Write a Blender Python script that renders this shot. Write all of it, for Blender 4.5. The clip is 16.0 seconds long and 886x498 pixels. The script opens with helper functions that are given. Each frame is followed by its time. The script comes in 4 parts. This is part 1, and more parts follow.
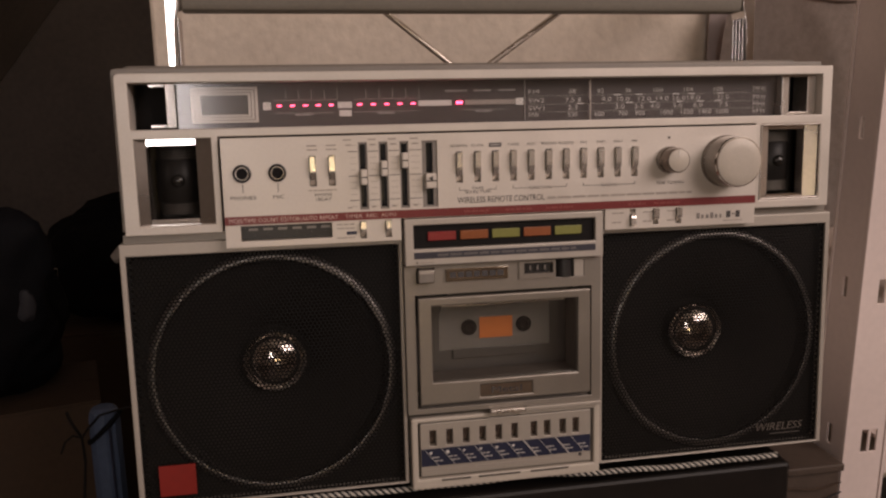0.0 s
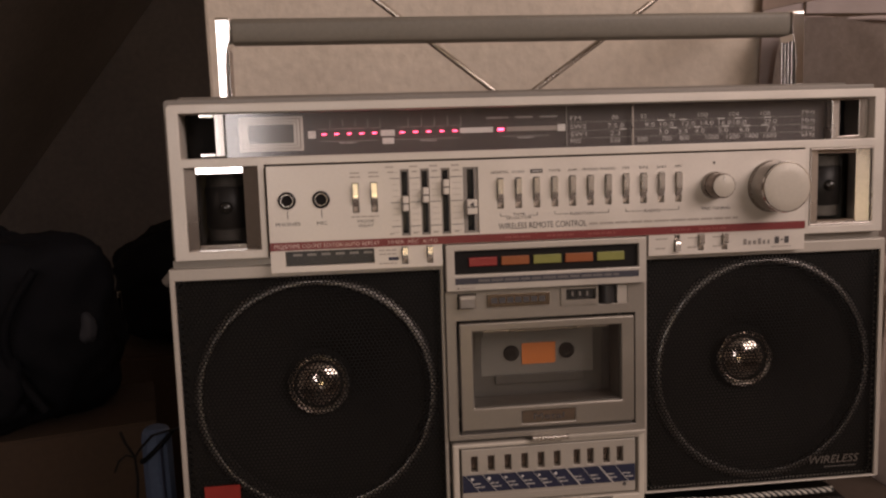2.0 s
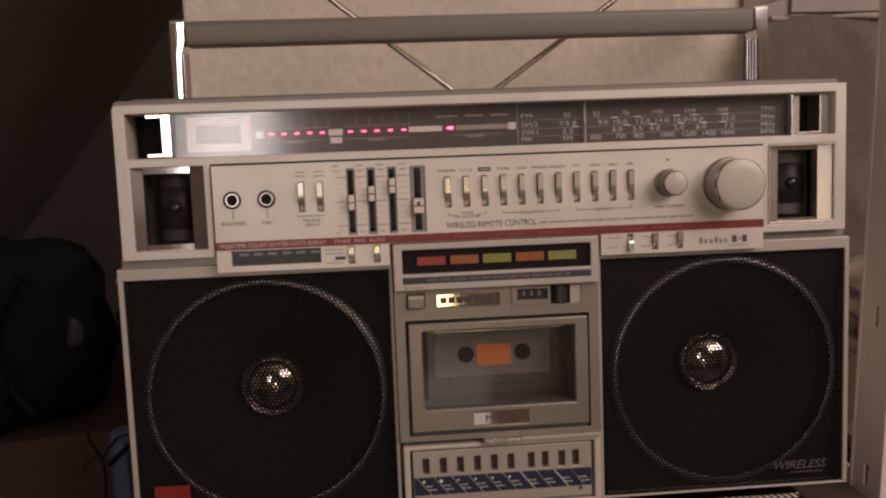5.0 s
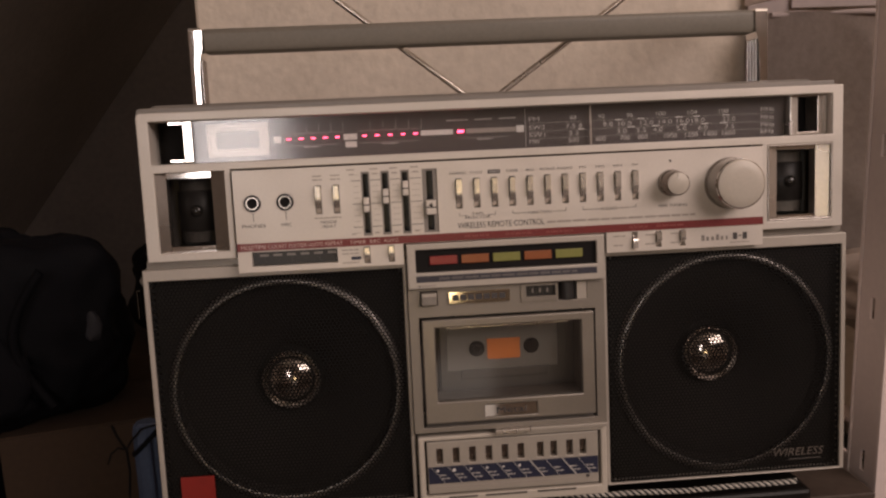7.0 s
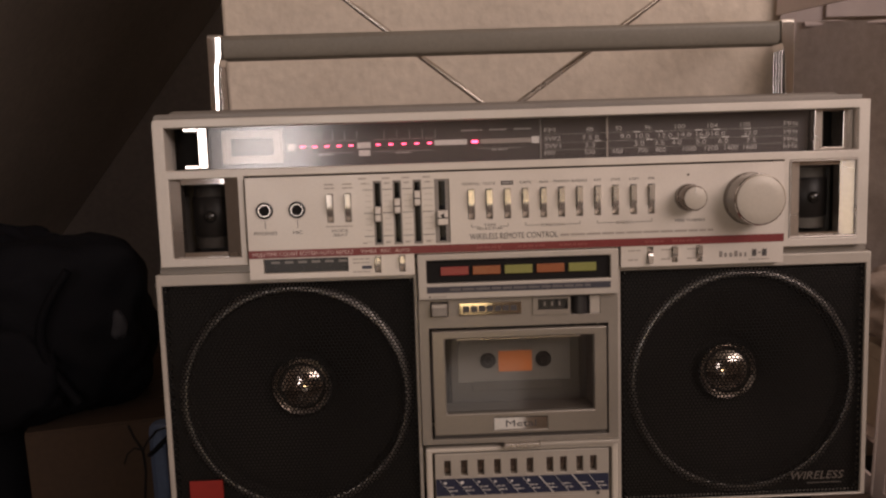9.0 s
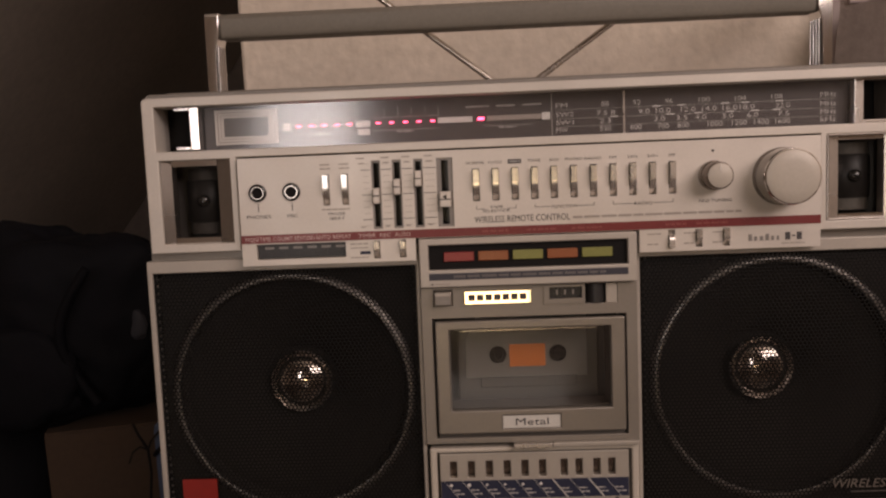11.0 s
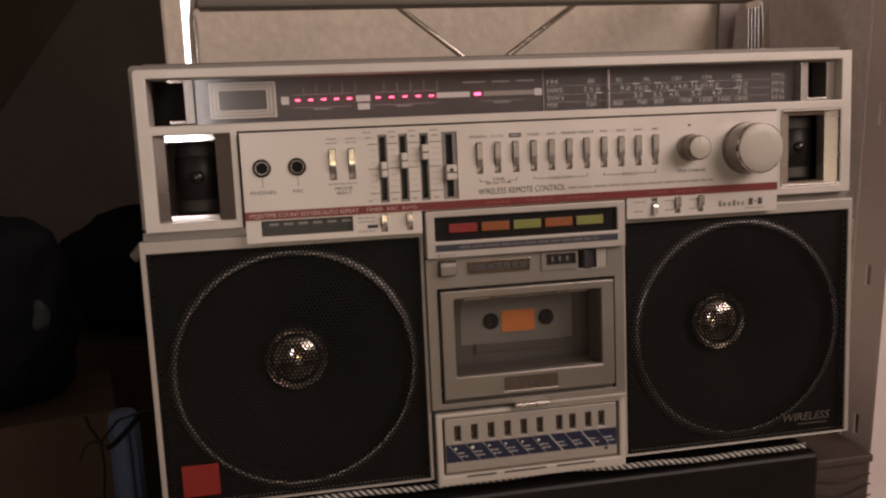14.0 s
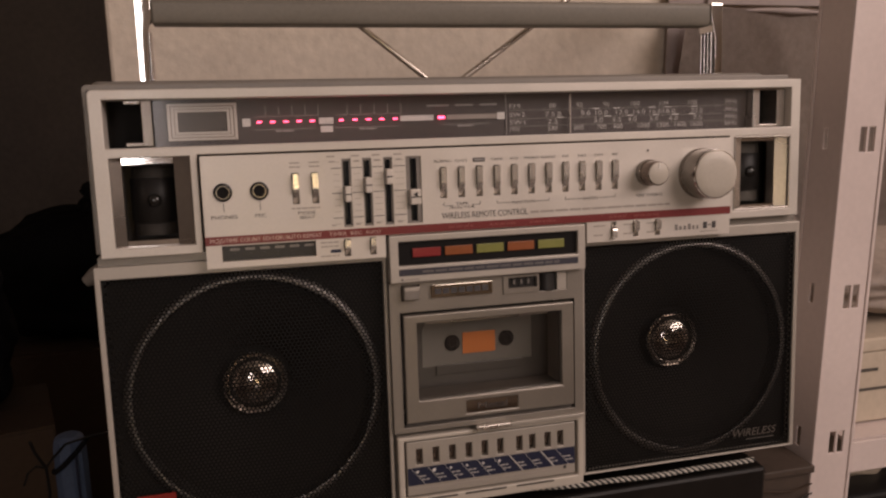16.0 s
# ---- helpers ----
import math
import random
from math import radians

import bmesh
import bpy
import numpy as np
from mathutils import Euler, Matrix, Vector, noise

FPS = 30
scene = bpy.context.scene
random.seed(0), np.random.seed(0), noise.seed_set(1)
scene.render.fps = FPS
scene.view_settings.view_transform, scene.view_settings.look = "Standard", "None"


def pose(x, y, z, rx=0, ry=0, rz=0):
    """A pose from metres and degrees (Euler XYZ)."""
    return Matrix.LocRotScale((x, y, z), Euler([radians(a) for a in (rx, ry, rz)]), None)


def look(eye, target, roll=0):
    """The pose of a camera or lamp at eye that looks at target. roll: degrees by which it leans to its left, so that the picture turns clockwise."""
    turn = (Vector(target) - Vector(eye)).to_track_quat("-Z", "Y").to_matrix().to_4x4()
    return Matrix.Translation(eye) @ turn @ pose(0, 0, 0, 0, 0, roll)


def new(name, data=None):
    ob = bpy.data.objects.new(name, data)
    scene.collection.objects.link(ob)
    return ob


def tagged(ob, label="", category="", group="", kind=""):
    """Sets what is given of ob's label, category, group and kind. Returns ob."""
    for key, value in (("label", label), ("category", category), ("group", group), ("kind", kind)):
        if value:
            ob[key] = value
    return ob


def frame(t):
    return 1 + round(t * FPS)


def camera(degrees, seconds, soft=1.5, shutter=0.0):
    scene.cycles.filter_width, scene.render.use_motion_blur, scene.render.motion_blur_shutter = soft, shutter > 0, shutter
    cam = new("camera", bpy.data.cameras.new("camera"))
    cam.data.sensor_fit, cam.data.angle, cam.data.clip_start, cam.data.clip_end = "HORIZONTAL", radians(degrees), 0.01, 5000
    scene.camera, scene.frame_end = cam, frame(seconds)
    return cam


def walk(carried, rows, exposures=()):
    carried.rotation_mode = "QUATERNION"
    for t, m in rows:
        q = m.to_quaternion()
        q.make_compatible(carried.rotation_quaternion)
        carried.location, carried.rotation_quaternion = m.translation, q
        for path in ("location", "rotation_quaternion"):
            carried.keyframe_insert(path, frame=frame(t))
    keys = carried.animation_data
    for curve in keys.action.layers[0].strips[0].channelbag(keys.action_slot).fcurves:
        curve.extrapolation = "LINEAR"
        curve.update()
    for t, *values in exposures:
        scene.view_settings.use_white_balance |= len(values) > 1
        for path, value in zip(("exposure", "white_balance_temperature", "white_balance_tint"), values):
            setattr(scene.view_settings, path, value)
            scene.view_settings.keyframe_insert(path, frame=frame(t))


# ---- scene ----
cam = camera(57.4, 16.0, soft=2.3)
PATH = [
    (0, (-0.147, -0.554, 0.26), (0.209, 1.392, -0.035), -1.4),
    (0.5, (-0.142, -0.554, 0.262), (0.174, 1.402, -0.012), -1.7),
    (1, (-0.139, -0.553, 0.26), (0.145, 1.409, 0.002), -1.8),
    (1.5, (-0.136, -0.556, 0.258), (0.112, 1.415, 0.02), -1.8),
    (2, (-0.136, -0.559, 0.261), (0.082, 1.416, 0.03), -1.8),
    (2.5, (-0.134, -0.558, 0.259), (0.068, 1.42, 0.042), -1.9),
    (3, (-0.13, -0.564, 0.26), (0.054, 1.417, 0.054), -1.6),
    (3.5, (-0.112, -0.568, 0.26), (0.07, 1.416, 0.087), -1.4),
    (4, (-0.097, -0.568, 0.256), (0.091, 1.416, 0.083), -1.4),
    (4.5, (-0.087, -0.564, 0.252), (0.093, 1.419, 0.062), -2.0),
    (5, (-0.078, -0.561, 0.25), (0.065, 1.424, 0.05), -2.2),
    (5.2, (-0.073, -0.566, 0.248), (0.039, 1.421, 0.052), -2.4),
    (7.5, (-0.096, -0.583, 0.271), (0.048, 1.396, 0.014), -2.5),
    (8, (-0.105, -0.589, 0.279), (0.051, 1.387, 0.009), -1.9),
    (8.2, (-0.098, -0.596, 0.281), (0.027, 1.382, 0.016), -1.6),
    (10.3, (-0.04, -0.54, 0.243), (-0.075, 1.451, 0.055), -2.4),
    (10.5, (-0.037, -0.54, 0.245), (-0.096, 1.45, 0.054), -2.3),
    (11, (-0.035, -0.542, 0.243), (-0.114, 1.448, 0.052), -2.3),
    (11.5, (-0.04, -0.547, 0.247), (-0.105, 1.442, 0.045), -2.4),
    (12, (-0.051, -0.563, 0.245), (-0.097, 1.429, 0.072), -2.6),
    (12.5, (-0.074, -0.569, 0.245), (-0.073, 1.424, 0.073), -2.8),
    (13, (-0.11, -0.564, 0.245), (-0.018, 1.423, 0.042), -2.1),
    (13.5, (-0.134, -0.554, 0.247), (0.091, 1.42, 0.018), -2.2),
    (14, (-0.159, -0.549, 0.245), (0.189, 1.403, -0.016), -2.6),
    (14.5, (-0.175, -0.54, 0.244), (0.243, 1.391, -0.064), -2.5),
    (15, (-0.181, -0.54, 0.252), (0.289, 1.378, -0.063), -2.3),
    (15.5, (-0.182, -0.539, 0.259), (0.32, 1.374, -0.038), -1.8),
    (16, (-0.176, -0.541, 0.267), (0.325, 1.374, -0.017), -1.8),
]
LEAN = -3.4  # the radio leans back a little on its cord
TILT = pose(0, 0, 0, LEAN, 0, 0)
walk(cam, [(t, TILT @ look(eye, target, roll)) for t, eye, target, roll in PATH])

# ---- light ----
world = bpy.data.worlds.new("world")
world.use_nodes = True
world.node_tree.nodes["Background"].inputs["Color"].default_value = (1.0, 0.8, 0.65, 1)
world.node_tree.nodes["Background"].inputs["Strength"].default_value = 0.02
scene.world = world
scene.view_settings.exposure = 0.25


def area_lamp(name, eye, target, w, h, watts, color):
    data = bpy.data.lights.new(name, "AREA")
    data.shape, data.size, data.size_y, data.energy, data.color = "RECTANGLE", w, h, watts, color
    ob = new(name, data)
    ob.matrix_world = look(eye, target)
    return ob


area_lamp("ceiling_lamp", (1.45, -1.55, 1.30), (0.1, 0.1, 0.2), 1.90, 0.90, 31.0, (1.0, 0.81, 0.745))
area_lamp("window_lamp", (-0.615, -2.36, 0.60), (0.0, 0.0, 0.25), 0.31, 0.86, 5.4, (1.0, 0.885, 0.855))
area_lamp("table_lamp", (0.0, -2.40, -0.03), (0.0, 0.0, -0.03), 0.32, 0.22, 1.5, (1.0, 0.74, 0.40))
# Added light: stands in for an unseen pale lit surface mirrored in tape_sign.
area_lamp("pale_surface_stand_in", (0.04, -2.40, -0.54), (0.04, 0.0, -0.54), 0.49, 0.34, 0.21, (1.0, 0.86, 0.78))


# ---- materials ----
def material(name, color, rough=0.5, metal=0.0, vary=0.06, scale=60.0, bump=0.0, bump_scale=400.0, coat=0.0, stain=0.0, rough_vary=0.08, spec=0.5):
    m = bpy.data.materials.new(name)
    m.use_nodes = True
    nt = m.node_tree
    b = nt.nodes["Principled BSDF"]
    b.inputs["Metallic"].default_value = metal
    b.inputs["Coat Weight"].default_value = coat
    b.inputs["Specular IOR Level"].default_value = spec
    co = nt.nodes.new("ShaderNodeTexCoord")

    def noise_at(s, detail=4.0):
        n = nt.nodes.new("ShaderNodeTexNoise")
        n.inputs["Scale"].default_value, n.inputs["Detail"].default_value = s, detail
        nt.links.new(co.outputs["Object"], n.inputs["Vector"])
        return n

    def ranged(src, lo, hi):
        r = nt.nodes.new("ShaderNodeMapRange")
        r.inputs["From Min"].default_value, r.inputs["From Max"].default_value = 0.3, 0.7
        r.inputs["To Min"].default_value, r.inputs["To Max"].default_value = lo, hi
        nt.links.new(src.outputs["Fac"], r.inputs["Value"])
        return r

    fine, broad = noise_at(scale * 6), noise_at(scale * 0.25, 6.0)
    a, c = ranged(fine, 1 - vary, 1 + vary), ranged(broad, 1 - vary - stain, 1 + vary)
    mul = nt.nodes.new("ShaderNodeMath")
    mul.operation = "MULTIPLY"
    nt.links.new(a.outputs[0], mul.inputs[0])
    nt.links.new(c.outputs[0], mul.inputs[1])
    hue = nt.nodes.new("ShaderNodeHueSaturation")
    hue.inputs["Color"].default_value = (*color, 1)
    nt.links.new(mul.outputs[0], hue.inputs["Value"])
    nt.links.new(hue.outputs[0], b.inputs["Base Color"])
    r = ranged(broad, max(0.02, rough - rough_vary), min(1.0, rough + rough_vary))
    nt.links.new(r.outputs[0], b.inputs["Roughness"])
    if bump:
        n = noise_at(bump_scale)
        bp = nt.nodes.new("ShaderNodeBump")
        bp.inputs["Strength"].default_value, bp.inputs["Distance"].default_value = bump, 0.001
        nt.links.new(n.outputs["Fac"], bp.inputs["Height"])
        nt.links.new(bp.outputs[0], b.inputs["Normal"])
    return m


def glowing(name, color, strength, base=(0.2, 0.02, 0.03)):
    m = material(name, base, 0.3)
    b = m.node_tree.nodes["Principled BSDF"]
    b.inputs["Emission Color"].default_value = (*color, 1)
    b.inputs["Emission Strength"].default_value = strength
    return m


def clear_pane(name, tint, gloss_rough=0.03):
    """Thin clear plastic: straight see-through with a Fresnel gloss."""
    m = bpy.data.materials.new(name)
    m.use_nodes = True
    nt = m.node_tree
    nt.nodes.clear()
    out = nt.nodes.new("ShaderNodeOutputMaterial")
    mix = nt.nodes.new("ShaderNodeMixShader")
    see = nt.nodes.new("ShaderNodeBsdfTransparent")
    see.inputs["Color"].default_value = (*tint, 1)
    gl = nt.nodes.new("ShaderNodeBsdfGlossy")
    gl.inputs["Roughness"].default_value = gloss_rough
    fr = nt.nodes.new("ShaderNodeFresnel")
    fr.inputs["IOR"].default_value = 1.65
    nt.links.new(fr.outputs[0], mix.inputs[0])
    nt.links.new(see.outputs[0], mix.inputs[1])
    nt.links.new(gl.outputs[0], mix.inputs[2])
    nt.links.new(mix.outputs[0], out.inputs["Surface"])
    return m


SILVER = material("silver_paint", (0.585, 0.538, 0.485), 0.42, 0.25, 0.03, 80, 0.05, 2500, stain=0.05)
PLATE = material("plate_silver", (0.625, 0.574, 0.520), 0.43, 0.35, 0.025, 90, 0.04, 3000, stain=0.03)
CREAM = material("cream_plastic", (0.47, 0.425, 0.366), 0.45, 0.05, 0.03, 80, 0.05, 2500)
WELL = material("well_grey", (0.13, 0.116, 0.10), 0.5, 0.1, 0.05, 60)
GROOVE = material("groove_dark", (0.075, 0.066, 0.058), 0.6)
DOOR = material("door_silver", (0.245, 0.219, 0.189), 0.36, 0.5, 0.03, 90, 0.04, 3000)
BLACK = material("black_plastic", (0.016, 0.0145, 0.0145), 0.38, 0, 0.1, 60)
BAFFLE = material("baffle_board", (0.022, 0.0187, 0.016), 0.6, 0, 0.1, 60, spec=0.25)
GLOSS = material("gloss_black", (0.014, 0.0125, 0.0115), 0.42, 0, 0.1, 60, rough_vary=0.03, spec=0.2)
ROD = material("aerial_metal", (0.50, 0.45, 0.40), 0.24, 1.0, 0.05, 60)
MATT = material("matt_black", (0.009, 0.0078, 0.0075), 0.8, 0, 0.1, 60, rough_vary=0.05, spec=0.2)
GRILLE = material("grille_black", (0.0032, 0.0027, 0.0025), 0.42, 0.0, 0.1, 40, spec=0.13)
CONE = material("cone_paper", (0.024, 0.0203, 0.0176), 0.8, 0, 0.15, 80, rough_vary=0.05, spec=0.2)
CHEEK = material("cheek_metal", (0.30, 0.268, 0.24), 0.30, 0.9, 0.04, 40)
LEVER = material("lever_metal", (0.80, 0.76, 0.71), 0.24, 0.82, 0.03, 40, rough_vary=0.05)
KEYMETAL = material("key_metal", (0.22, 0.18, 0.155), 0.25, 0.9, 0.05, 40)
ROSE = material("rose_print", (0.24, 0.055, 0.05), 0.5)
CHROME = material("chrome", (0.86, 0.84, 0.82), 0.07, 1.0, 0.02, 40, rough_vary=0.03)
ALU = material("brushed_metal", (0.60, 0.55, 0.50), 0.28, 0.9, 0.05, 60)
RING = material("ring_metal", (0.30, 0.275, 0.25), 0.20, 0.95, 0.1, 60)
CAP = material("dome_metal", (0.70, 0.64, 0.58), 0.12, 1.0, 0.05, 60, rough_vary=0.03)
RIM = material("rim_metal", (0.62, 0.59, 0.56), 0.28, 1.0, 0.05, 60)
HOOP = material("hoop_metal", (0.25, 0.232, 0.215), 0.40, 0.9, 0.1, 60)
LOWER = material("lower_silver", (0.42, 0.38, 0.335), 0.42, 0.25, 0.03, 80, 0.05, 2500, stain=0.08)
# shaded copy of the case silver: the set-back parts' shade is in the colour
REARSHADE = material("rear_silver_shaded", (0.22, 0.198, 0.175), 0.45, 0.25, 0.03, 80, 0.05, 2500, stain=0.08)
CEILING = material("ceiling_paint", (0.72, 0.66, 0.58), 0.9, 0, 0.04, 3)
DISPLAY = material("display_silver", (0.45, 0.41, 0.365), 0.42, 0.25, 0.03, 80, 0.05, 2500, stain=0.05)
BANDINK = material("band_ink", (0.030, 0.029, 0.042), 0.5, 0, 0.08, 60)
BANDPRINT = material("band_print", (0.12, 0.11, 0.11), 0.5)
KEYPLATE = material("key_plate_silver", (0.38, 0.343, 0.30), 0.43, 0.3, 0.025, 90, 0.04, 3000, stain=0.03)
SIGN = material("sign_silver", (0.50, 0.465, 0.43), 0.30, 0.9, 0.03)
RED = material("red_stripe", (0.16, 0.02, 0.02), 0.4, 0, 0.05)
STICKER = material("red_sticker", (0.22, 0.016, 0.012), 0.35, 0, 0.06, 30, stain=0.1)
INK = material("dark_ink", (0.05, 0.045, 0.045), 0.6)
FAINT = material("worn_ink", (0.34, 0.30, 0.265), 0.6)
STRIPEINK = material("stripe_print", (0.55, 0.38, 0.35), 0.3, 0.2)
WHITE = material("white_print", (0.72, 0.69, 0.65), 0.5)
PALE = material("pale_print", (0.40, 0.38, 0.36), 0.5)
DIALINK = material("dial_print", (0.58, 0.55, 0.52), 0.5)
SLOTGREY = material("slot_grey", (0.22, 0.20, 0.185), 0.4, 0.3)
DECK = material("deck_silver", (0.235, 0.21, 0.182), 0.4, 0.35, 0.03, 80, 0.05, 2500)
DIAL = material("dial_board", (0.058, 0.048, 0.046), 0.45, 0, 0.08)
NAVY = material("navy_print", (0.012, 0.015, 0.040), 0.45, 0, 0.05)
GLASS = clear_pane("dial_glass", (0.96, 0.95, 0.95), 0.13)
SMOKE = clear_pane("door_glass", (0.82, 0.81, 0.80), 0.08)
BADGE = material("badge_silver", (0.50, 0.455, 0.385), 0.05, 1.0, 0.03, rough_vary=0.03)
MIRROR = material("silver_badge", (0.58, 0.54, 0.50), 0.05, 1.0, 0.03, rough_vary=0.03)
GRIP = material("grip_rubber", (0.165, 0.148, 0.122), 0.5, 0.0, 0.06, 60, 0.1, 1500)
LABEL = material("tape_label", (0.44, 0.415, 0.37), 0.6, 0, 0.04)
SHELL = material("tape_shell", (0.10, 0.094, 0.085), 0.35, 0, 0.05)
ORANGE = material("orange_label", (0.72, 0.22, 0.05), 0.6, 0, 0.05)
LED = glowing("led_red", (1.0, 0.07, 0.16), 7.0)
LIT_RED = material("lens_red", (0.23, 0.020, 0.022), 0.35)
LIT_AMBER = material("lens_amber", (0.25, 0.075, 0.025), 0.35)
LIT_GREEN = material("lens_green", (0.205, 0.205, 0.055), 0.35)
PLASTER = material("plaster", (0.66, 0.575, 0.485), 0.9, 0, 0.07, 14, 2.2, 55, stain=0.12, rough_vary=0.05)
BEIGE = material("room_paint", (0.56, 0.49, 0.42), 0.9, 0, 0.05, 3, 0.3, 60)
LILAC = material("dull_lilac", (0.37, 0.31, 0.295), 0.75, 0, 0.06, 8, 0.4, 60, stain=0.1)
DARKWALL = material("dim_plaster", (0.48, 0.41, 0.36), 0.9, 0, 0.08, 6, 0.6, 60, stain=0.15)
SLOPE = material("slope_paint", (0.80, 0.715, 0.64), 0.9, 0, 0.06, 6, 0.4, 60, stain=0.1)
STEEL = material("white_steel", (0.66, 0.56, 0.53), 0.42, 0.0, 0.03, 30, 0.08, 900, stain=0.05)
FLOOR = material("floor_wood", (0.07, 0.046, 0.031), 0.5, 0, 0.15, 8)
CABINET = material("black_lacquer", (0.006, 0.0045, 0.004), 0.42, 0, 0.3, 20)
# cardboard darkened far below its own brown: the corner's shade is in the colour
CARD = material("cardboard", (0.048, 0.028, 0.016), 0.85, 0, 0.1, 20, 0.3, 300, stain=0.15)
BAGCLOTH = material("black_nylon", (0.0058, 0.0058, 0.0078), 0.7, 0, 0.2, 60, 0.5, 700, spec=0.10)
BLUE = material("blue_nylon", (0.050, 0.074, 0.135), 0.6, 0, 0.1, 40, 0.4, 700)
CORD_W = material("white_cord", (0.50, 0.47, 0.42), 0.8, 0, 0.15, 200, 0.5, 2500)
CORD_B = material("black_cord", (0.02, 0.02, 0.02), 0.8, 0, 0.1, 200, 0.5, 2500)
FABRIC = material("beige_cloth", (0.37, 0.305, 0.265), 0.8, 0, 0.1, 20, 0.4, 300, stain=0.15)
# lighter horn colour for the right tweeter, with its brighter light painted in
HORNLIT = material("horn_lit_grey", (0.075, 0.066, 0.054), 0.6, 0, 0.1, 60)
TIP = material("dome_gloss", (0.012, 0.011, 0.010), 0.12, 0, 0.1, 60, rough_vary=0.02)
POLISH = material("polished_trim", (0.80, 0.77, 0.74), 0.15, 1.0, 0.03, 40, rough_vary=0.03)
GREYCLOTH = material("grey_blue_cloth", (0.028, 0.028, 0.036), 0.7, 0, 0.1, 40, 0.3, 500)
BOARD = material("brown_board", (0.058, 0.040, 0.030), 0.6, 0, 0.12, 20, 0.3, 300, stain=0.2)
KRAFT = material("pale_box", (0.50, 0.42, 0.33), 0.8, 0, 0.06, 20)


# ---- builders ----
def link_mesh(name, bm, mat, smooth=None):
    me = bpy.data.meshes.new(name)
    bmesh.ops.recalc_face_normals(bm, faces=bm.faces)
    bm.to_mesh(me)
    bm.free()
    me.materials.append(mat)
    if smooth is not None:
        me.shade_smooth()
        me.set_sharp_from_angle(angle=radians(smooth))
    return new(name, me)


def part(name, bm, mat, parent, label="", bevel=0.0, smooth=None):
    ob = link_mesh(name, bm, mat, smooth)
    if bevel:
        mod = ob.modifiers.new("bevel", "BEVEL")
        mod.width, mod.segments, mod.limit_method, mod.angle_limit = bevel, 2, "ANGLE", radians(40)
    ob.parent = parent
    if label:
        ob["label"] = label
    return ob


def thing(name, label, category, group="", m=None):
    ob = new(name)
    ob.empty_display_size = 0.05
    if m is not None:
        ob.matrix_world = m
    return tagged(ob, label, category, group)


def setting(name, bm, mat, label="", bevel=0.0):
    ob = link_mesh(name, bm, mat)
    if bevel:
        mod = ob.modifiers.new("bevel", "BEVEL")
        mod.width, mod.segments, mod.limit_method = bevel, 2, "ANGLE"
    return tagged(ob, label, name.split("_")[0], kind="structure")


def box(x0, x1, y0, y1, z0, z1, bm=None):
    bm = bm or bmesh.new()
    v = [bm.verts.new((x, y, z)) for x in (x0, x1) for y in (y0, y1) for z in (z0, z1)]
    for f in ((0, 1, 3, 2), (4, 6, 7, 5), (0, 4, 5, 1), (2, 3, 7, 6), (0, 2, 6, 4), (1, 5, 7, 3)):
        bm.faces.new([v[i] for i in f])
    return bm


def pierced(x0, x1, z0, z1, y0, y1, holes, bm=None):
    """A slab in the xz plane with rectangular holes (x0, x1, z0, z1) right through it."""
    bm = bm or bmesh.new()
    xs = sorted({x0, x1, *(min(max(h[i], x0), x1) for h in holes for i in (0, 1))})
    zs = sorted({z0, z1, *(min(max(h[i], z0), z1) for h in holes for i in (2, 3))})
    solid = {}
    for i in range(len(xs) - 1):
        for k in range(len(zs) - 1):
            cx, cz = (xs[i] + xs[i + 1]) / 2, (zs[k] + zs[k + 1]) / 2
            solid[i, k] = not any(h[0] < cx < h[1] and h[2] < cz < h[3] for h in holes)
    verts = {}

    def v(i, k, y):
        if (i, k, y) not in verts:
            verts[i, k, y] = bm.verts.new((xs[i], y, zs[k]))
        return verts[i, k, y]

    for (i, k), s in solid.items():
        if not s:
            continue
        for y in (y0, y1):
            bm.faces.new([v(i, k, y), v(i + 1, k, y), v(i + 1, k + 1, y), v(i, k + 1, y)])
        for di, dk, a, b in ((-1, 0, (0, 0), (0, 1)), (1, 0, (1, 0), (1, 1)), (0, -1, (0, 0), (1, 0)), (0, 1, (0, 1), (1, 1))):
            if not solid.get((i + di, k + dk), False):
                bm.faces.new([v(i + a[0], k + a[1], y0), v(i + b[0], k + b[1], y0), v(i + b[0], k + b[1], y1), v(i + a[0], k + a[1], y1)])
    bmesh.ops.dissolve_limit(bm, angle_limit=0.01, verts=bm.verts, edges=bm.edges)
    return bm


def lathe(cx, cz, profile, seg=48, bm=None):
    """Turns a profile of (radius, y) about the axis along y through (cx, cz)."""
    bm = bm or bmesh.new()
    rings = []
    for r, y in profile:
        if r < 1e-6:
            rings.append([bm.verts.new((cx, y, cz))])
        else:
            rings.append([bm.verts.new((cx + r * math.cos(2 * math.pi * i / seg), y, cz + r * math.sin(2 * math.pi * i / seg))) for i in range(seg)])
    for a, b in zip(rings, rings[1:]):
        for i in range(seg):
            j = (i + 1) % seg
            q = [a[i % len(a)], a[j % len(a)], b[j % len(b)], b[i % len(b)]]
            q = list(dict.fromkeys(q))
            if len(q) > 2:
                bm.faces.new(q)
    return bm


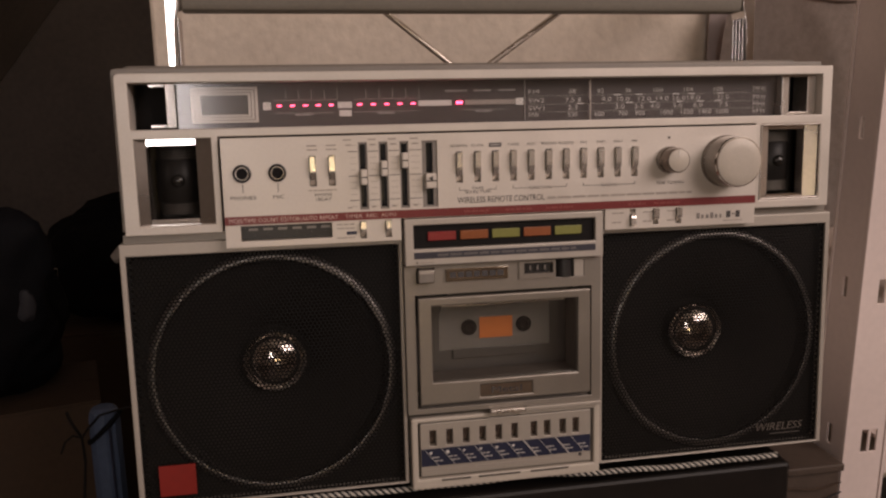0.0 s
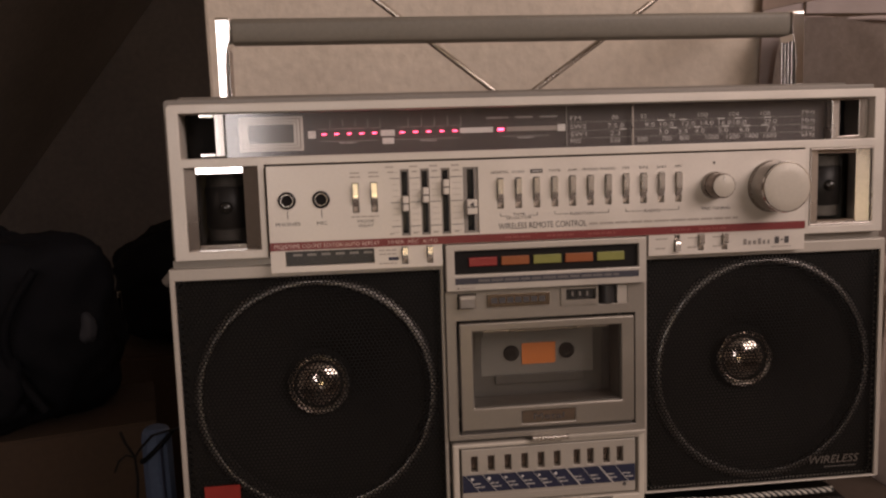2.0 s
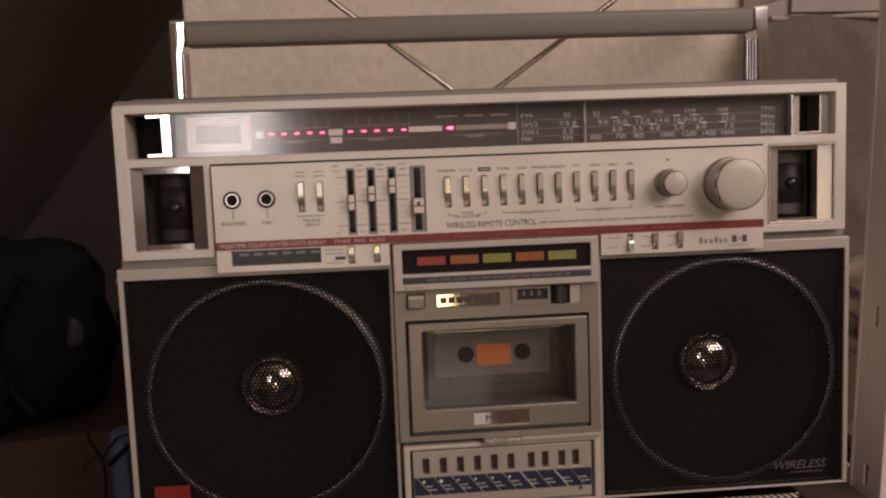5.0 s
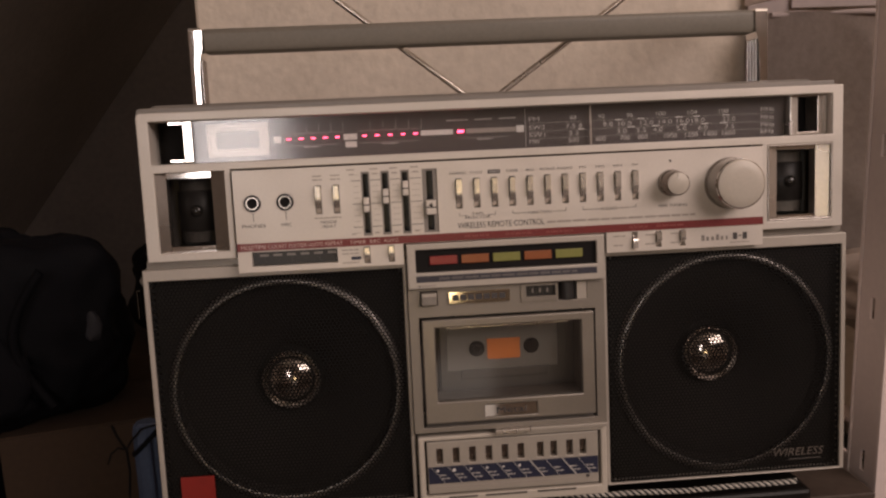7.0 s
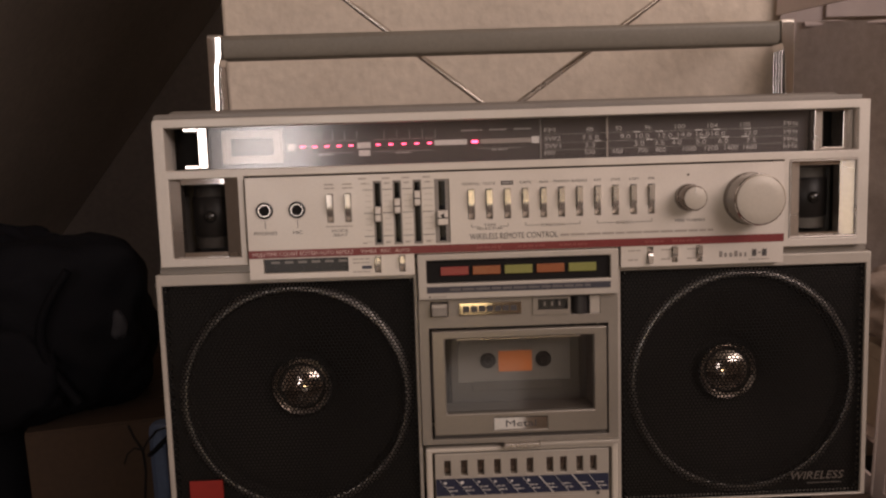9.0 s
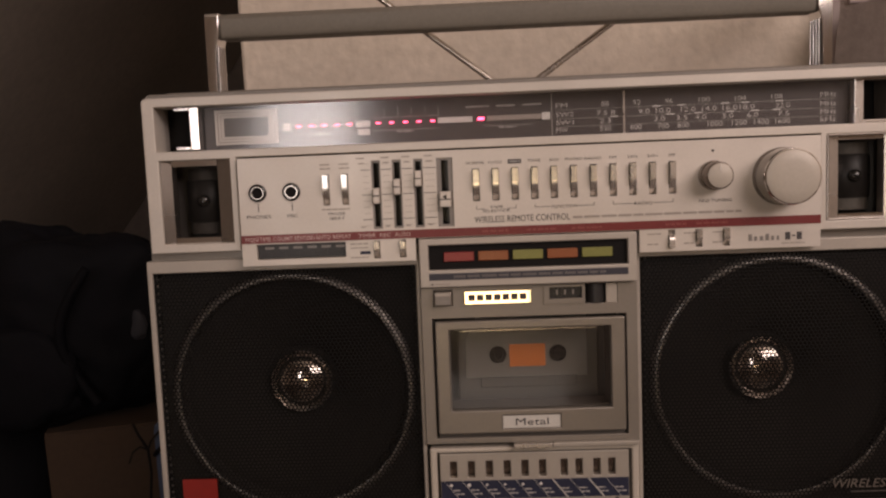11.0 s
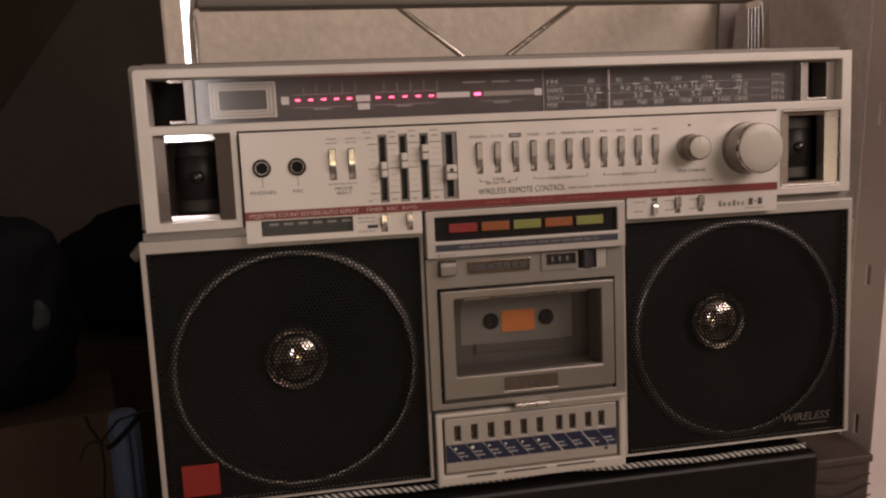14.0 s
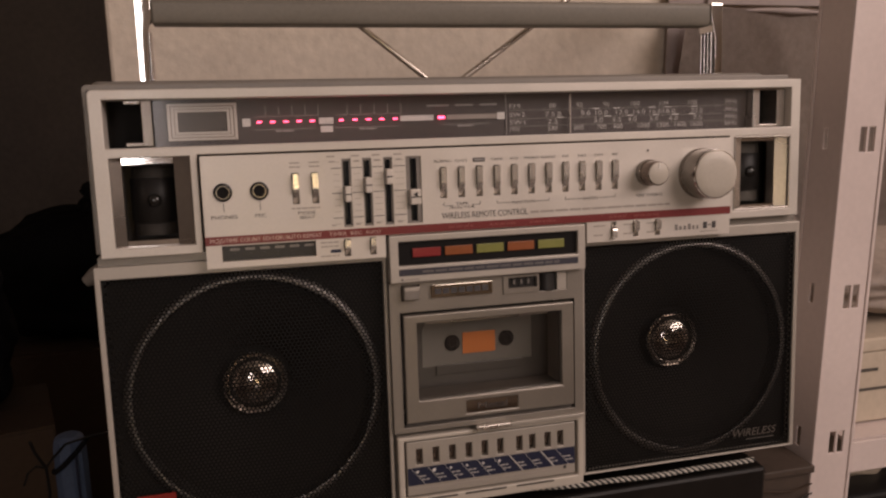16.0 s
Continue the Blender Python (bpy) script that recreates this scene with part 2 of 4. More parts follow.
def tube(pts, r, seg=8, bm=None):
    bm = bm or bmesh.new()
    pts = [Vector(p) for p in pts]
    rs = r if isinstance(r, (list, tuple)) else [r] * len(pts)
    up, rings = Vector((0.3, 0.9, 0.2)), []
    for n, p in enumerate(pts):
        d = (pts[min(n + 1, len(pts) - 1)] - pts[max(n - 1, 0)]).normalized()
        a = d.cross(up).normalized()
        b = d.cross(a)
        rings.append([bm.verts.new(p + rs[n] * (a * math.cos(2 * math.pi * i / seg) + b * math.sin(2 * math.pi * i / seg))) for i in range(seg)])
    for q, w in zip(rings, rings[1:]):
        for i in range(seg):
            bm.faces.new([q[i], q[(i + 1) % seg], w[(i + 1) % seg], w[i]])
    bm.faces.new(rings[0])
    bm.faces.new(rings[-1])
    return bm


def lettering(body, x, z, y, height, mat, parent, width=0.0, align="CENTER", shear=0.0, label=""):
    """Raised printed words that face -y; height of a capital, width of the whole line if given."""
    cu = bpy.data.curves.new("lettering", "FONT")
    cu.body, cu.size, cu.shear, cu.extrude, cu.resolution_u = body, height / 0.70, shear, 0.0, 3
    ob = new("lettering", cu)
    me = bpy.data.meshes.new_from_object(ob.evaluated_get(bpy.context.evaluated_depsgraph_get()))
    bpy.data.objects.remove(ob)
    bpy.data.curves.remove(cu)
    xs = [v.co.x for v in me.vertices]
    lo, hi = min(xs), max(xs)
    k = width / (hi - lo) if width else 1.0
    shift = {"CENTER": (lo + hi) / 2, "LEFT": lo, "RIGHT": hi}[align]
    for v in me.vertices:
        v.co = (x + k * (v.co.x - shift), y - v.co.z, z + v.co.y - height / 2)
    me.materials.append(mat)
    me.name = "lettering"
    ob = new("lettering", me)
    ob.parent = parent
    if label:
        ob["label"] = label
    return ob


def print_bars(name, x0, x1, z, y, h, mat, parent, seed, word=0.006):
    """Illegible small print: a row of short bars."""
    rng, bm, x, h = random.Random(seed), bmesh.new(), x0, h * 0.75
    while x < x1 - 0.0005:
        w = min(x1 - x, word * rng.uniform(0.5, 1.3))
        box(x, x + w, y, y + 0.0003, z - h / 2, z + h / 2, bm)
        x += w + h * 0.7
    return part(name, bm, mat, parent)


def triangle(cx, cz, r, turn, y):
    """A small raised triangle, one corner pointing along the angle turn."""
    bm = bmesh.new()
    bm.faces.new([bm.verts.new((cx + r * math.cos(turn + n * 2.0944), y, cz + r * math.sin(turn + n * 2.0944))) for n in range(3)])
    bmesh.ops.solidify(bm, geom=bm.faces[:], thickness=0.0002)
    return bm


# ---- the room ----
def build_room():
    setting("wall_pillar", box(-0.285, 2.5, 0.380, 3.95, -0.80, 1.72), PLASTER, "rough beige plastered wall behind the radio", 0.004)
    setting("wall_north", box(-2.6, 2.6, 3.95, 4.05, -0.80, 1.72), DARKWALL, "dim plastered gable wall in deep shade")
    bm = bmesh.new()
    ends = [[bm.verts.new((x, y, z)) for x, z in ((-2.45, -0.80), (-0.435, 1.72), (-0.52, 1.72), (-2.50, -0.76))] for y in (0.85, 3.94)]
    for i in range(4):
        bm.faces.new([ends[0][i], ends[0][(i + 1) % 4], ends[1][(i + 1) % 4], ends[1][i]])
    bm.faces.new(ends[0])
    bm.faces.new(ends[1])
    setting("wall_slope", bm, SLOPE, "sloping white attic wall in deep shade")
    setting("wall_south", box(-2.6, 2.6, -3.0, -2.9, -0.80, 1.72), BEIGE, "plain beige wall")
    setting("wall_west", box(-2.6, -2.5, -2.9, 3.95, -0.80, 1.72), BEIGE, "plain beige wall")
    setting("wall_east", box(2.5, 2.6, -2.9, 3.95, -0.80, 1.72), BEIGE, "plain beige wall")
    setting("floor", box(-2.6, 2.6, -3.0, 4.05, -0.90, -0.80), FLOOR, "brown wooden floor")
    setting("ceiling", box(-2.6, 2.6, -3.0, 4.05, 1.72, 1.80), CEILING, "plain beige ceiling")


build_room()


# ---- the radio ----
radio = thing("boombox", "silver stereo boombox with two black speaker grilles leaning on a cord", "radio", m=TILT)


def round_top(bm, x, z, r=0.0032):
    """Rounds the two upper corners of a slab."""
    at = [e for e in bm.edges if all(abs(abs(v.co.x) - x) < 1e-5 and abs(v.co.z - z) < 1e-5 for v in e.verts)]
    bmesh.ops.bevel(bm, geom=at, offset=r, segments=5, profile=0.5, affect="EDGES")
    return bm


def build_case():
    frame_holes = [(-0.2490, 0.2490, 0.2635, 0.2935), (-0.2478, -0.1992, 0.2003, 0.2573), (0.1990, 0.2490, 0.2003, 0.2573), (-0.1946, 0.1951, 0.190, 0.2580)]
    part("upper_frame", round_top(pierced(-0.2572, 0.2572, 0.1943, 0.2997, 0.004, 0.024, frame_holes), 0.2572, 0.2997), SILVER, radio, bevel=0.0010)
    part("upper_shell", round_top(box(-0.2615, 0.2615, 0.055, 0.135, 0.1925, 0.3085), 0.2615, 0.3085), REARSHADE, radio, "silver rear shell of the upper case in a shaded colour", 0.004)
    
    part("shell_band", round_top(pierced(-0.2632, 0.2632, 0.1945, 0.3045, 0.0265, 0.0545, [(-0.2560, 0.2560, 0.1985, 0.2975)]), 0.2632, 0.3045), REARSHADE, radio, "silver band behind the front frame in a shaded colour", 0.0012)
    part("shadow_gap", pierced(-0.2600, 0.2600, 0.1960, 0.3010, 0.0242, 0.0264, [(-0.2540, 0.2540, 0.1985, 0.2955)]), GROOVE, radio)
    part("seam", box(-0.2605, 0.2605, 0.0120, 0.13, 0.1886, 0.1942), DECK, radio, "grey seam between the two halves")
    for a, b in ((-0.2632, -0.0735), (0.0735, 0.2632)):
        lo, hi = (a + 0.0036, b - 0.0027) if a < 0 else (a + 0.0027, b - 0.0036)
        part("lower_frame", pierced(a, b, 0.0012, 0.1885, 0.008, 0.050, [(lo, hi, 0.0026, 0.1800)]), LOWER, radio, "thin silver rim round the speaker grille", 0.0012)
    part("lower_shell", box(-0.2622, 0.2622, 0.0505, 0.138, 0.002, 0.1875), SILVER, radio, "silver rear shell of the lower case", 0.004)


def build_speaker(cx):
    n, circle, rim = 96, [], []
    bm = bmesh.new()
    for i in range(n):
        a = 2 * math.pi * (i + 0.5) / n
        k = 1 / max(abs(math.cos(a)), abs(math.sin(a)))
        circle.append(bm.verts.new((cx + 0.0890 * math.cos(a), 0.0152, 0.0925 + 0.0868 * math.sin(a))))
        rim.append(bm.verts.new((cx + 0.0910 * k * math.cos(a), 0.0150, 0.0918 + 0.0880 * k * math.sin(a))))
    for i in range(n):
        bm.faces.new([circle[i], circle[(i + 1) % n], rim[(i + 1) % n], rim[i]])
    part("baffle", bm, BAFFLE, radio, "matt black board round the speaker")
    sp = part("woofer", lathe(cx, 0.0925, [(0.0, 0.0495), (0.0905, 0.0495), (0.0905, 0.0485), (0.0, 0.0485)][0:3] + [(0.0905, 0.0155), (0.084, 0.0155), (0.078, 0.022), (0.066, 0.022), (0.026, 0.048)], 64), CONE, radio, "black speaker cone behind the grille", smooth=40)
    part("trim_ring", lathe(cx + 0.0006, 0.0917, [(0.0812, 0.0150), (0.0812, 0.0118), (0.0823, 0.0114), (0.0841, 0.0117), (0.0860, 0.0129), (0.0875, 0.0150)], 96), HOOP, sp, "bright metal ring seen through the mesh", smooth=60)
    part("dome_rim", lathe(cx, 0.0925, [(0.0230, 0.0420), (0.0227, 0.0410), (0.0223, 0.0420), (0.0218, 0.0436), (0.0211, 0.0448)], 64), RIM, sp, "bright rim of the dust cap", smooth=60)
    dome = [(0.0209 * math.cos(a), 0.0458 - 0.0125 * math.sin(a)) for a in [math.pi / 2 * n / 12 for n in range(13)]]
    part("dust_cap", lathe(cx, 0.0925, dome, 64), CAP, sp, "shiny metal dust cap", smooth=50)


def build_grille(x0, x1, z0, z1, y, pitch=0.00285, hole=0.00110):
    """A sheet of hexagonal cells, each with a real hole."""
    verts, faces, shared = [], [], {}
    R, dz = pitch / math.sqrt(3), pitch * math.sqrt(3) / 2

    def corner(x, z):
        x, z = min(max(x, x0), x1), min(max(z, z0), z1)
        key = (round(x * 2e5), round(z * 2e5))
        if key not in shared:
            shared[key] = len(verts)
            verts.append((x, y, z))
        return shared[key]

    rows = int((z1 - z0) / dz) + 2
    cols = int((x1 - x0) / pitch) + 2
    for k in range(rows):
        for i in range(cols):
            cx, cz = x0 + pitch * (i + 0.5 * (k % 2)), z0 + dz * k
            ang = [math.pi / 6 + n * math.pi / 3 for n in range(6)]
            outer = [corner(cx + R * math.cos(a), cz + R * math.sin(a)) for a in ang]
            whole = x0 + R < cx < x1 - R and z0 + R < cz < z1 - R
            if not whole:
                ring = list(dict.fromkeys(outer))
                if len(ring) > 2:
                    faces.append(ring)
                continue
            inner = len(verts)
            verts.extend((cx + hole * math.cos(a), y + 0.0001, cz + hole * math.sin(a)) for a in ang)
            faces.extend((outer[n], outer[(n + 1) % 6], inner + (n + 1) % 6, inner + n) for n in range(6))
    me = bpy.data.meshes.new("speaker_grille")
    me.from_pydata(verts, [], faces)
    me.materials.append(GRILLE)
    ob = new("speaker_grille", me)
    ob.parent = radio
    ob["label"] = "black perforated metal speaker grille"
    return ob


def build_plate():
    sliders = [(-0.0995, 0.0062, 0.2285), (-0.0855, 0.0062, 0.234), (-0.0712, 0.0062, 0.239), (-0.0535, 0.0108, 0.2245)]
    keys = [-0.0327 + 0.01297 * n for n in range(11)]
    modes, minis = (-0.1335, -0.1207), (-0.101, -0.0835, 0.096, 0.114, 0.132)
    holes = [(x - w / 2, x + w / 2, 0.206, 0.252) for x, w, _ in sliders]
    holes += [(x - 0.0024, x + 0.0024, 0.2222, 0.2438) for x in keys]
    holes += [(x - 0.0023, x + 0.0023, 0.2232, 0.2438) for x in modes]
    holes += [(x - 0.0022, x + 0.0022, 0.1862, 0.1982) for x in minis]
    holes += [(-0.183, -0.1222, 0.188, 0.1983), (-0.0748, 0.0748, 0.1, 0.1988)]
    p = part("control_panel", pierced(-0.193, 0.1935, 0.1838, 0.2568, 0.0, 0.006, holes), PLATE, radio, "pale silver control panel", 0.0006)
    part("panel_back", box(-0.190, 0.190, 0.0125, 0.014, 0.186, 0.256), BLACK, radio, "black backing behind the slots")
    for x, w, z in sliders:
        s = part("slider", box(x - w * 0.34, x + w * 0.34, -0.0055, 0.004, z - 0.0052, z + 0.0052), PLATE, p, "silver slider knob", 0.0007)
        part("slider_line", box(x - w * 0.34, x + w * 0.34, -0.0058, -0.0055, z - 0.0004, z + 0.0004), INK, s)
        inner = w * (0.32 if w < 0.01 else 0.22)
        part("slot_frame", pierced(x - w / 2, x + w / 2, 0.206, 0.252, 0.0012, 0.0050, [(x - inner, x + inner, 0.2075, 0.2505)]), SLOTGREY, p, "grey slot surround")
    edges = [(-0.1095, -0.1030), (-0.0960, -0.0890), (-0.0820, -0.0747), (-0.0677, -0.0594)]
    for n in range(11):
        zz = 0.2085 + n * 0.00415
        for x0, x1 in edges:
            m, t = (INK, 0.00022) if n in (1, 5, 9) else (FAINT, 0.00014)
            part("tick", box(x0 + (0.0 if n in (1, 5, 9) else 0.0012), x1 - (0.0 if n in (1, 5, 9) else 0.0010), -0.0003, 0.0001, zz - t, zz + t), m, p)
    part("slider_mark", triangle(-0.0535, 0.2262, 0.0020, math.pi, -0.0059), INK, p, "small triangle")

    def lever(x, z0, z1, up, hw=0.0019):
        """A chrome rocker: bulging at the pressed-out end."""
        bm = bmesh.new()
        n = 10
        rows = []
        for i in range(n + 1):
            f = i / n
            z = z0 + (z1 - z0) * f
            g = f if up else 1 - f
            y = 0.0036 - 0.0066 * min(1.0, g / 0.42) - 0.0006 * max(0.0, g - 0.42)
            rows.append([bm.verts.new((x - hw, y, z)), bm.verts.new((x + hw, y, z)), bm.verts.new((x + hw, 0.008, z)), bm.verts.new((x - hw, 0.008, z))])
        for a, b in zip(rows, rows[1:]):
            for i in range(4):
                bm.faces.new([a[i], a[(i + 1) % 4], b[(i + 1) % 4], b[i]])
        bm.faces.new(rows[0])
        bm.faces.new(rows[-1])
        return bm

    for x in keys:
        part("switch", lever(x, 0.2228, 0.2432, True), LEVER, p, "chrome lever switch", smooth=35)
    for x in modes:
        part("switch", lever(x, 0.2237, 0.2433, True, 0.0018), LEVER, p, "chrome lever switch", smooth=35)
    for n, x in enumerate(minis):
        part("switch", lever(x, 0.1866, 0.1978, n != 2, 0.0017), LEVER, p, "small chrome lever switch", smooth=35)
    for x, words in ((-0.180, "PHONES"), (-0.157, "MIC")):
        j = part("jack", lathe(x, 0.2333, [(0.0060, 0.0), (0.0060, -0.0012), (0.0052, -0.0016), (0.0047, -0.0012)]), BLACK, p, "black headphone socket", smooth=40)
        part("jack_ring", lathe(x, 0.2333, [(0.0047, -0.0010), (0.0044, -0.0017), (0.0037, -0.0017), (0.0034, -0.0006)]), RING, j, "dull metal ring", smooth=40)
        part("jack_hole", lathe(x, 0.2333, [(0.0036, -0.0007), (0.0, -0.0007)]), MATT, j)
        part("lead_line", box(x - 0.0002, x + 0.0002, -0.0003, 0.0001, 0.2205, 0.2262), INK, p)
        lettering(words, x, 0.2172, -0.0002, 0.0024, INK, p, 0.0165 if len(words) > 3 else 0.007)
    part("meter_window", box(-0.1826, -0.1226, 0.0035, 0.006, 0.1884, 0.1979), BLACK, p, "dark level meter window")
    for n in range(6):
        xx = -0.178 + n * 0.0097
        part("meter_mark", box(xx, xx + 0.0062, 0.0031, 0.0035, 0.1946, 0.1962), SLOTGREY, p)
        part("meter_mark", box(xx + 0.002, xx + 0.004, 0.0031, 0.0035, 0.1896, 0.1926), BLACK, p)
    s = part("stripe", box(-0.193, 0.1935, -0.0006, 0.0002, 0.1992, 0.2048), RED, p, "dark red stripe")
    lettering("MQJS/TIME COUNT EDITOR/AUTO REPEAT", -0.190, 0.2020, -0.0008, 0.0027, STRIPEINK, s, 0.0720, "LEFT")
    for words, x, wide in (("TIMER", -0.1072, 0.0118), ("REC", -0.0948, 0.0075), ("AUTO", -0.0832, 0.0105)):
        lettering(words, x, 0.2020, -0.0008, 0.0024, STRIPEINK, s, wide)
    for x0, x1, n in ((0.092, 0.106, 4), (0.112, 0.134, 5), (-0.03, -0.012, 6), (0.0, 0.02, 7), (0.03, 0.05, 8)):
        print_bars("fine_print", x0, x1, 0.2020, -0.0009, 0.0018, ROSE, s, n, 0.004)
    # printing
    lettering("WIRELESS REMOTE CONTROL", -0.0345, 0.2099, -0.0002, 0.0043, INK, p, 0.0635, "LEFT")
    print_bars("fine_print", 0.031, 0.142, 0.2092, -0.0003, 0.0020, FAINT, p, 21, 0.010)
    for n, words in enumerate(("NORMAL", "CrO2", "", "TAPE", "AUX", "PHONO", "RADIO", "FM", "SW2", "SW1", "MW")):
        if words:
            lettering(words, keys[n], 0.2478, -0.0002, 0.0018, INK, p, min(0.0125, 0.0022 * len(words)))
    plate = part("tape_mark", box(keys[2] - 0.0044, keys[2] + 0.0044, -0.0003, 0.0001, 0.2464, 0.2492), INK, p)
    print_bars("fine_print", keys[2] - 0.0034, keys[2] + 0.0034, 0.2478, -0.0006, 0.0012, PALE, plate, 22, 0.004)
    for a, b, words in ((0, 2, ""), (3, 6, "FUNCTION"), (7, 10, "RADIO")):
        x0, x1 = keys[a], keys[b]
        mid, half = (x0 + x1) / 2, (0.0085 if words == "FUNCTION" else 0.006)
        part("bracket", box(x0, mid - half - 0.001, -0.0003, 0.0001, 0.2167, 0.2170), INK, p)
        part("bracket", box(mid + half + 0.001, x1, -0.0003, 0.0001, 0.2167, 0.2170), INK, p)
        part("bracket", box(x0 - 0.0003, x0, -0.0003, 0.0001, 0.2167, 0.2190), INK, p)
        part("bracket", box(x1, x1 + 0.0003, -0.0003, 0.0001, 0.2167, 0.2190), INK, p)
        if words:
            lettering(words, mid, 0.2168, -0.0002, 0.0020, INK, p, half * 2)
    lettering("TAPE", keys[1], 0.2180, -0.0002, 0.0018, INK, p, 0.009)
    lettering("SELECTOR", keys[1], 0.2155, -0.0002, 0.0018, INK, p, 0.0185)
    lettering("FINE TUNING", 0.125, 0.2168, -0.0002, 0.0020, INK, p, 0.0215)
    lettering("MODE", -0.127, 0.2174, -0.0002, 0.0021, INK, p, 0.0115)
    lettering("/BEAT", -0.127, 0.2144, -0.0002, 0.0021, INK, p, 0.0105)
    print_bars("fine_print", -0.137, -0.118, 0.2205, -0.0003, 0.0012, FAINT, p, 31, 0.005)
    for x in (-0.1335, -0.1207):
        print_bars("fine_print", x - 0.0035, x + 0.0035, 0.2478, -0.0003, 0.0012, FAINT, p, 32, 0.007)
        print_bars("fine_print", x - 0.0035, x + 0.0035, 0.2505, -0.0003, 0.0012, FAINT, p, 33, 0.007)
    for x in (-0.109, -0.0925, -0.0785, -0.0635):
        print_bars("fine_print", x - 0.0035, x + 0.002, 0.2538, -0.0003, 0.0012, FAINT, p, 34, 0.009)
        print_bars("fine_print", x - 0.002, x + 0.002, 0.2503, -0.0003, 0.0012, FAINT, p, 35, 0.004)
        print_bars("fine_print", x - 0.002, x + 0.0015, 0.2078, -0.0003, 0.0012, FAINT, p, 36, 0.004)
    print_bars("fine_print", -0.119, -0.107, 0.1965, -0.0003, 0.0013, FAINT, p, 41, 0.005)
    print_bars("fine_print", -0.119, -0.107, 0.1938, -0.0003, 0.0011, FAINT, p, 42, 0.005)
    part("print_block", box(-0.1125, -0.1055, -0.0003, 0.0001, 0.1893, 0.1915), NAVY, p, "small blue block")
    print_bars("fine_print", -0.119, -0.107, 0.1873, -0.0003, 0.0011, FAINT, p, 43, 0.004)
    for x in (0.080, 0.104, 0.123):
        print_bars("fine_print", x, x + 0.009, 0.1958, -0.0003, 0.0011, FAINT, p, 44, 0.006)
        print_bars("fine_print", x, x + 0.007, 0.1890, -0.0003, 0.0013, FAINT, p, 45, 0.005)
    # maker's line: plain dark strokes, not letters
    for n, (w, h) in enumerate(((0.0036, 0.0050), (0.0030, 0.0034), (0.0034, 0.0034), (0.0036, 0.0050), (0.0028, 0.0034), (0.0022, 0.0034))):
        x = 0.1465 + n * 0.0037
        part("logo_shape", box(x, x + w * 0.62, -0.0003, 0.0001, 0.1890, 0.1890 + h * 0.85), SLOTGREY, p)
    for x, w in ((0.1705, 0.0032), (0.1748, 0.0022), (0.1780, 0.0032)):
        part("logo_shape", box(x, x + w, -0.0003, 0.0001, 0.1912 if w < 0.003 else 0.1890, 0.1920 if w < 0.003 else 0.1940), INK, p)
    print_bars("fine_print", 0.168, 0.183, 0.1868, -0.0003, 0.0010, FAINT, p, 46, 0.004)
    part("pointer", triangle(0.1235, 0.2495, 0.0013, -math.pi / 2, -0.0004), INK, p, "small black triangle")
    # knobs
    k = part("tuning_knob", lathe(0.1235, 0.2333, [(0.0098, 0.0), (0.0098, -0.004), (0.0092, -0.0055), (0.0088, -0.0058)]), RING, radio, "small silver tuning knob", smooth=40)
    part("knob_band", lathe(0.1235, 0.2333, [(0.0089, -0.0058), (0.0089, -0.0146), (0.0085, -0.0160), (0.0079, -0.0164)]), KEYMETAL, k, "dark metal band", smooth=40)
    part("knob_cap", lathe(0.1235, 0.2333, [(0.0079, -0.0164), (0.0074, -0.0167), (0.0, -0.0169)]), CREAM, k, "pale silver cap", smooth=40)
    part("knob_line", box(0.1232, 0.1238, -0.0172, -0.0166, 0.2370, 0.2408), WHITE, k)
    k = part("volume_knob", lathe(0.168, 0.2310, [(0.0190, 0.0), (0.0190, -0.002), (0.0184, -0.0030)], 72), RING, radio, "large round volume knob", smooth=40)
    part("knob_band", lathe(0.168, 0.2310, [(0.0183, -0.0030), (0.0183, -0.0178), (0.0181, -0.0190)], 72), RING, k, "grey metal band", smooth=40)
    part("knob_rim", lathe(0.168, 0.2310, [(0.0181, -0.0190), (0.0178, -0.0200), (0.0170, -0.0205)], 72), CHROME, k, "bright chrome rim", smooth=40)
    part("knob_cap", lathe(0.168, 0.2310, [(0.0170, -0.0204), (0.0162, -0.0209), (0.010, -0.0215), (0.0, -0.0217)], 72), CREAM, k, "pale silver cap", smooth=40)


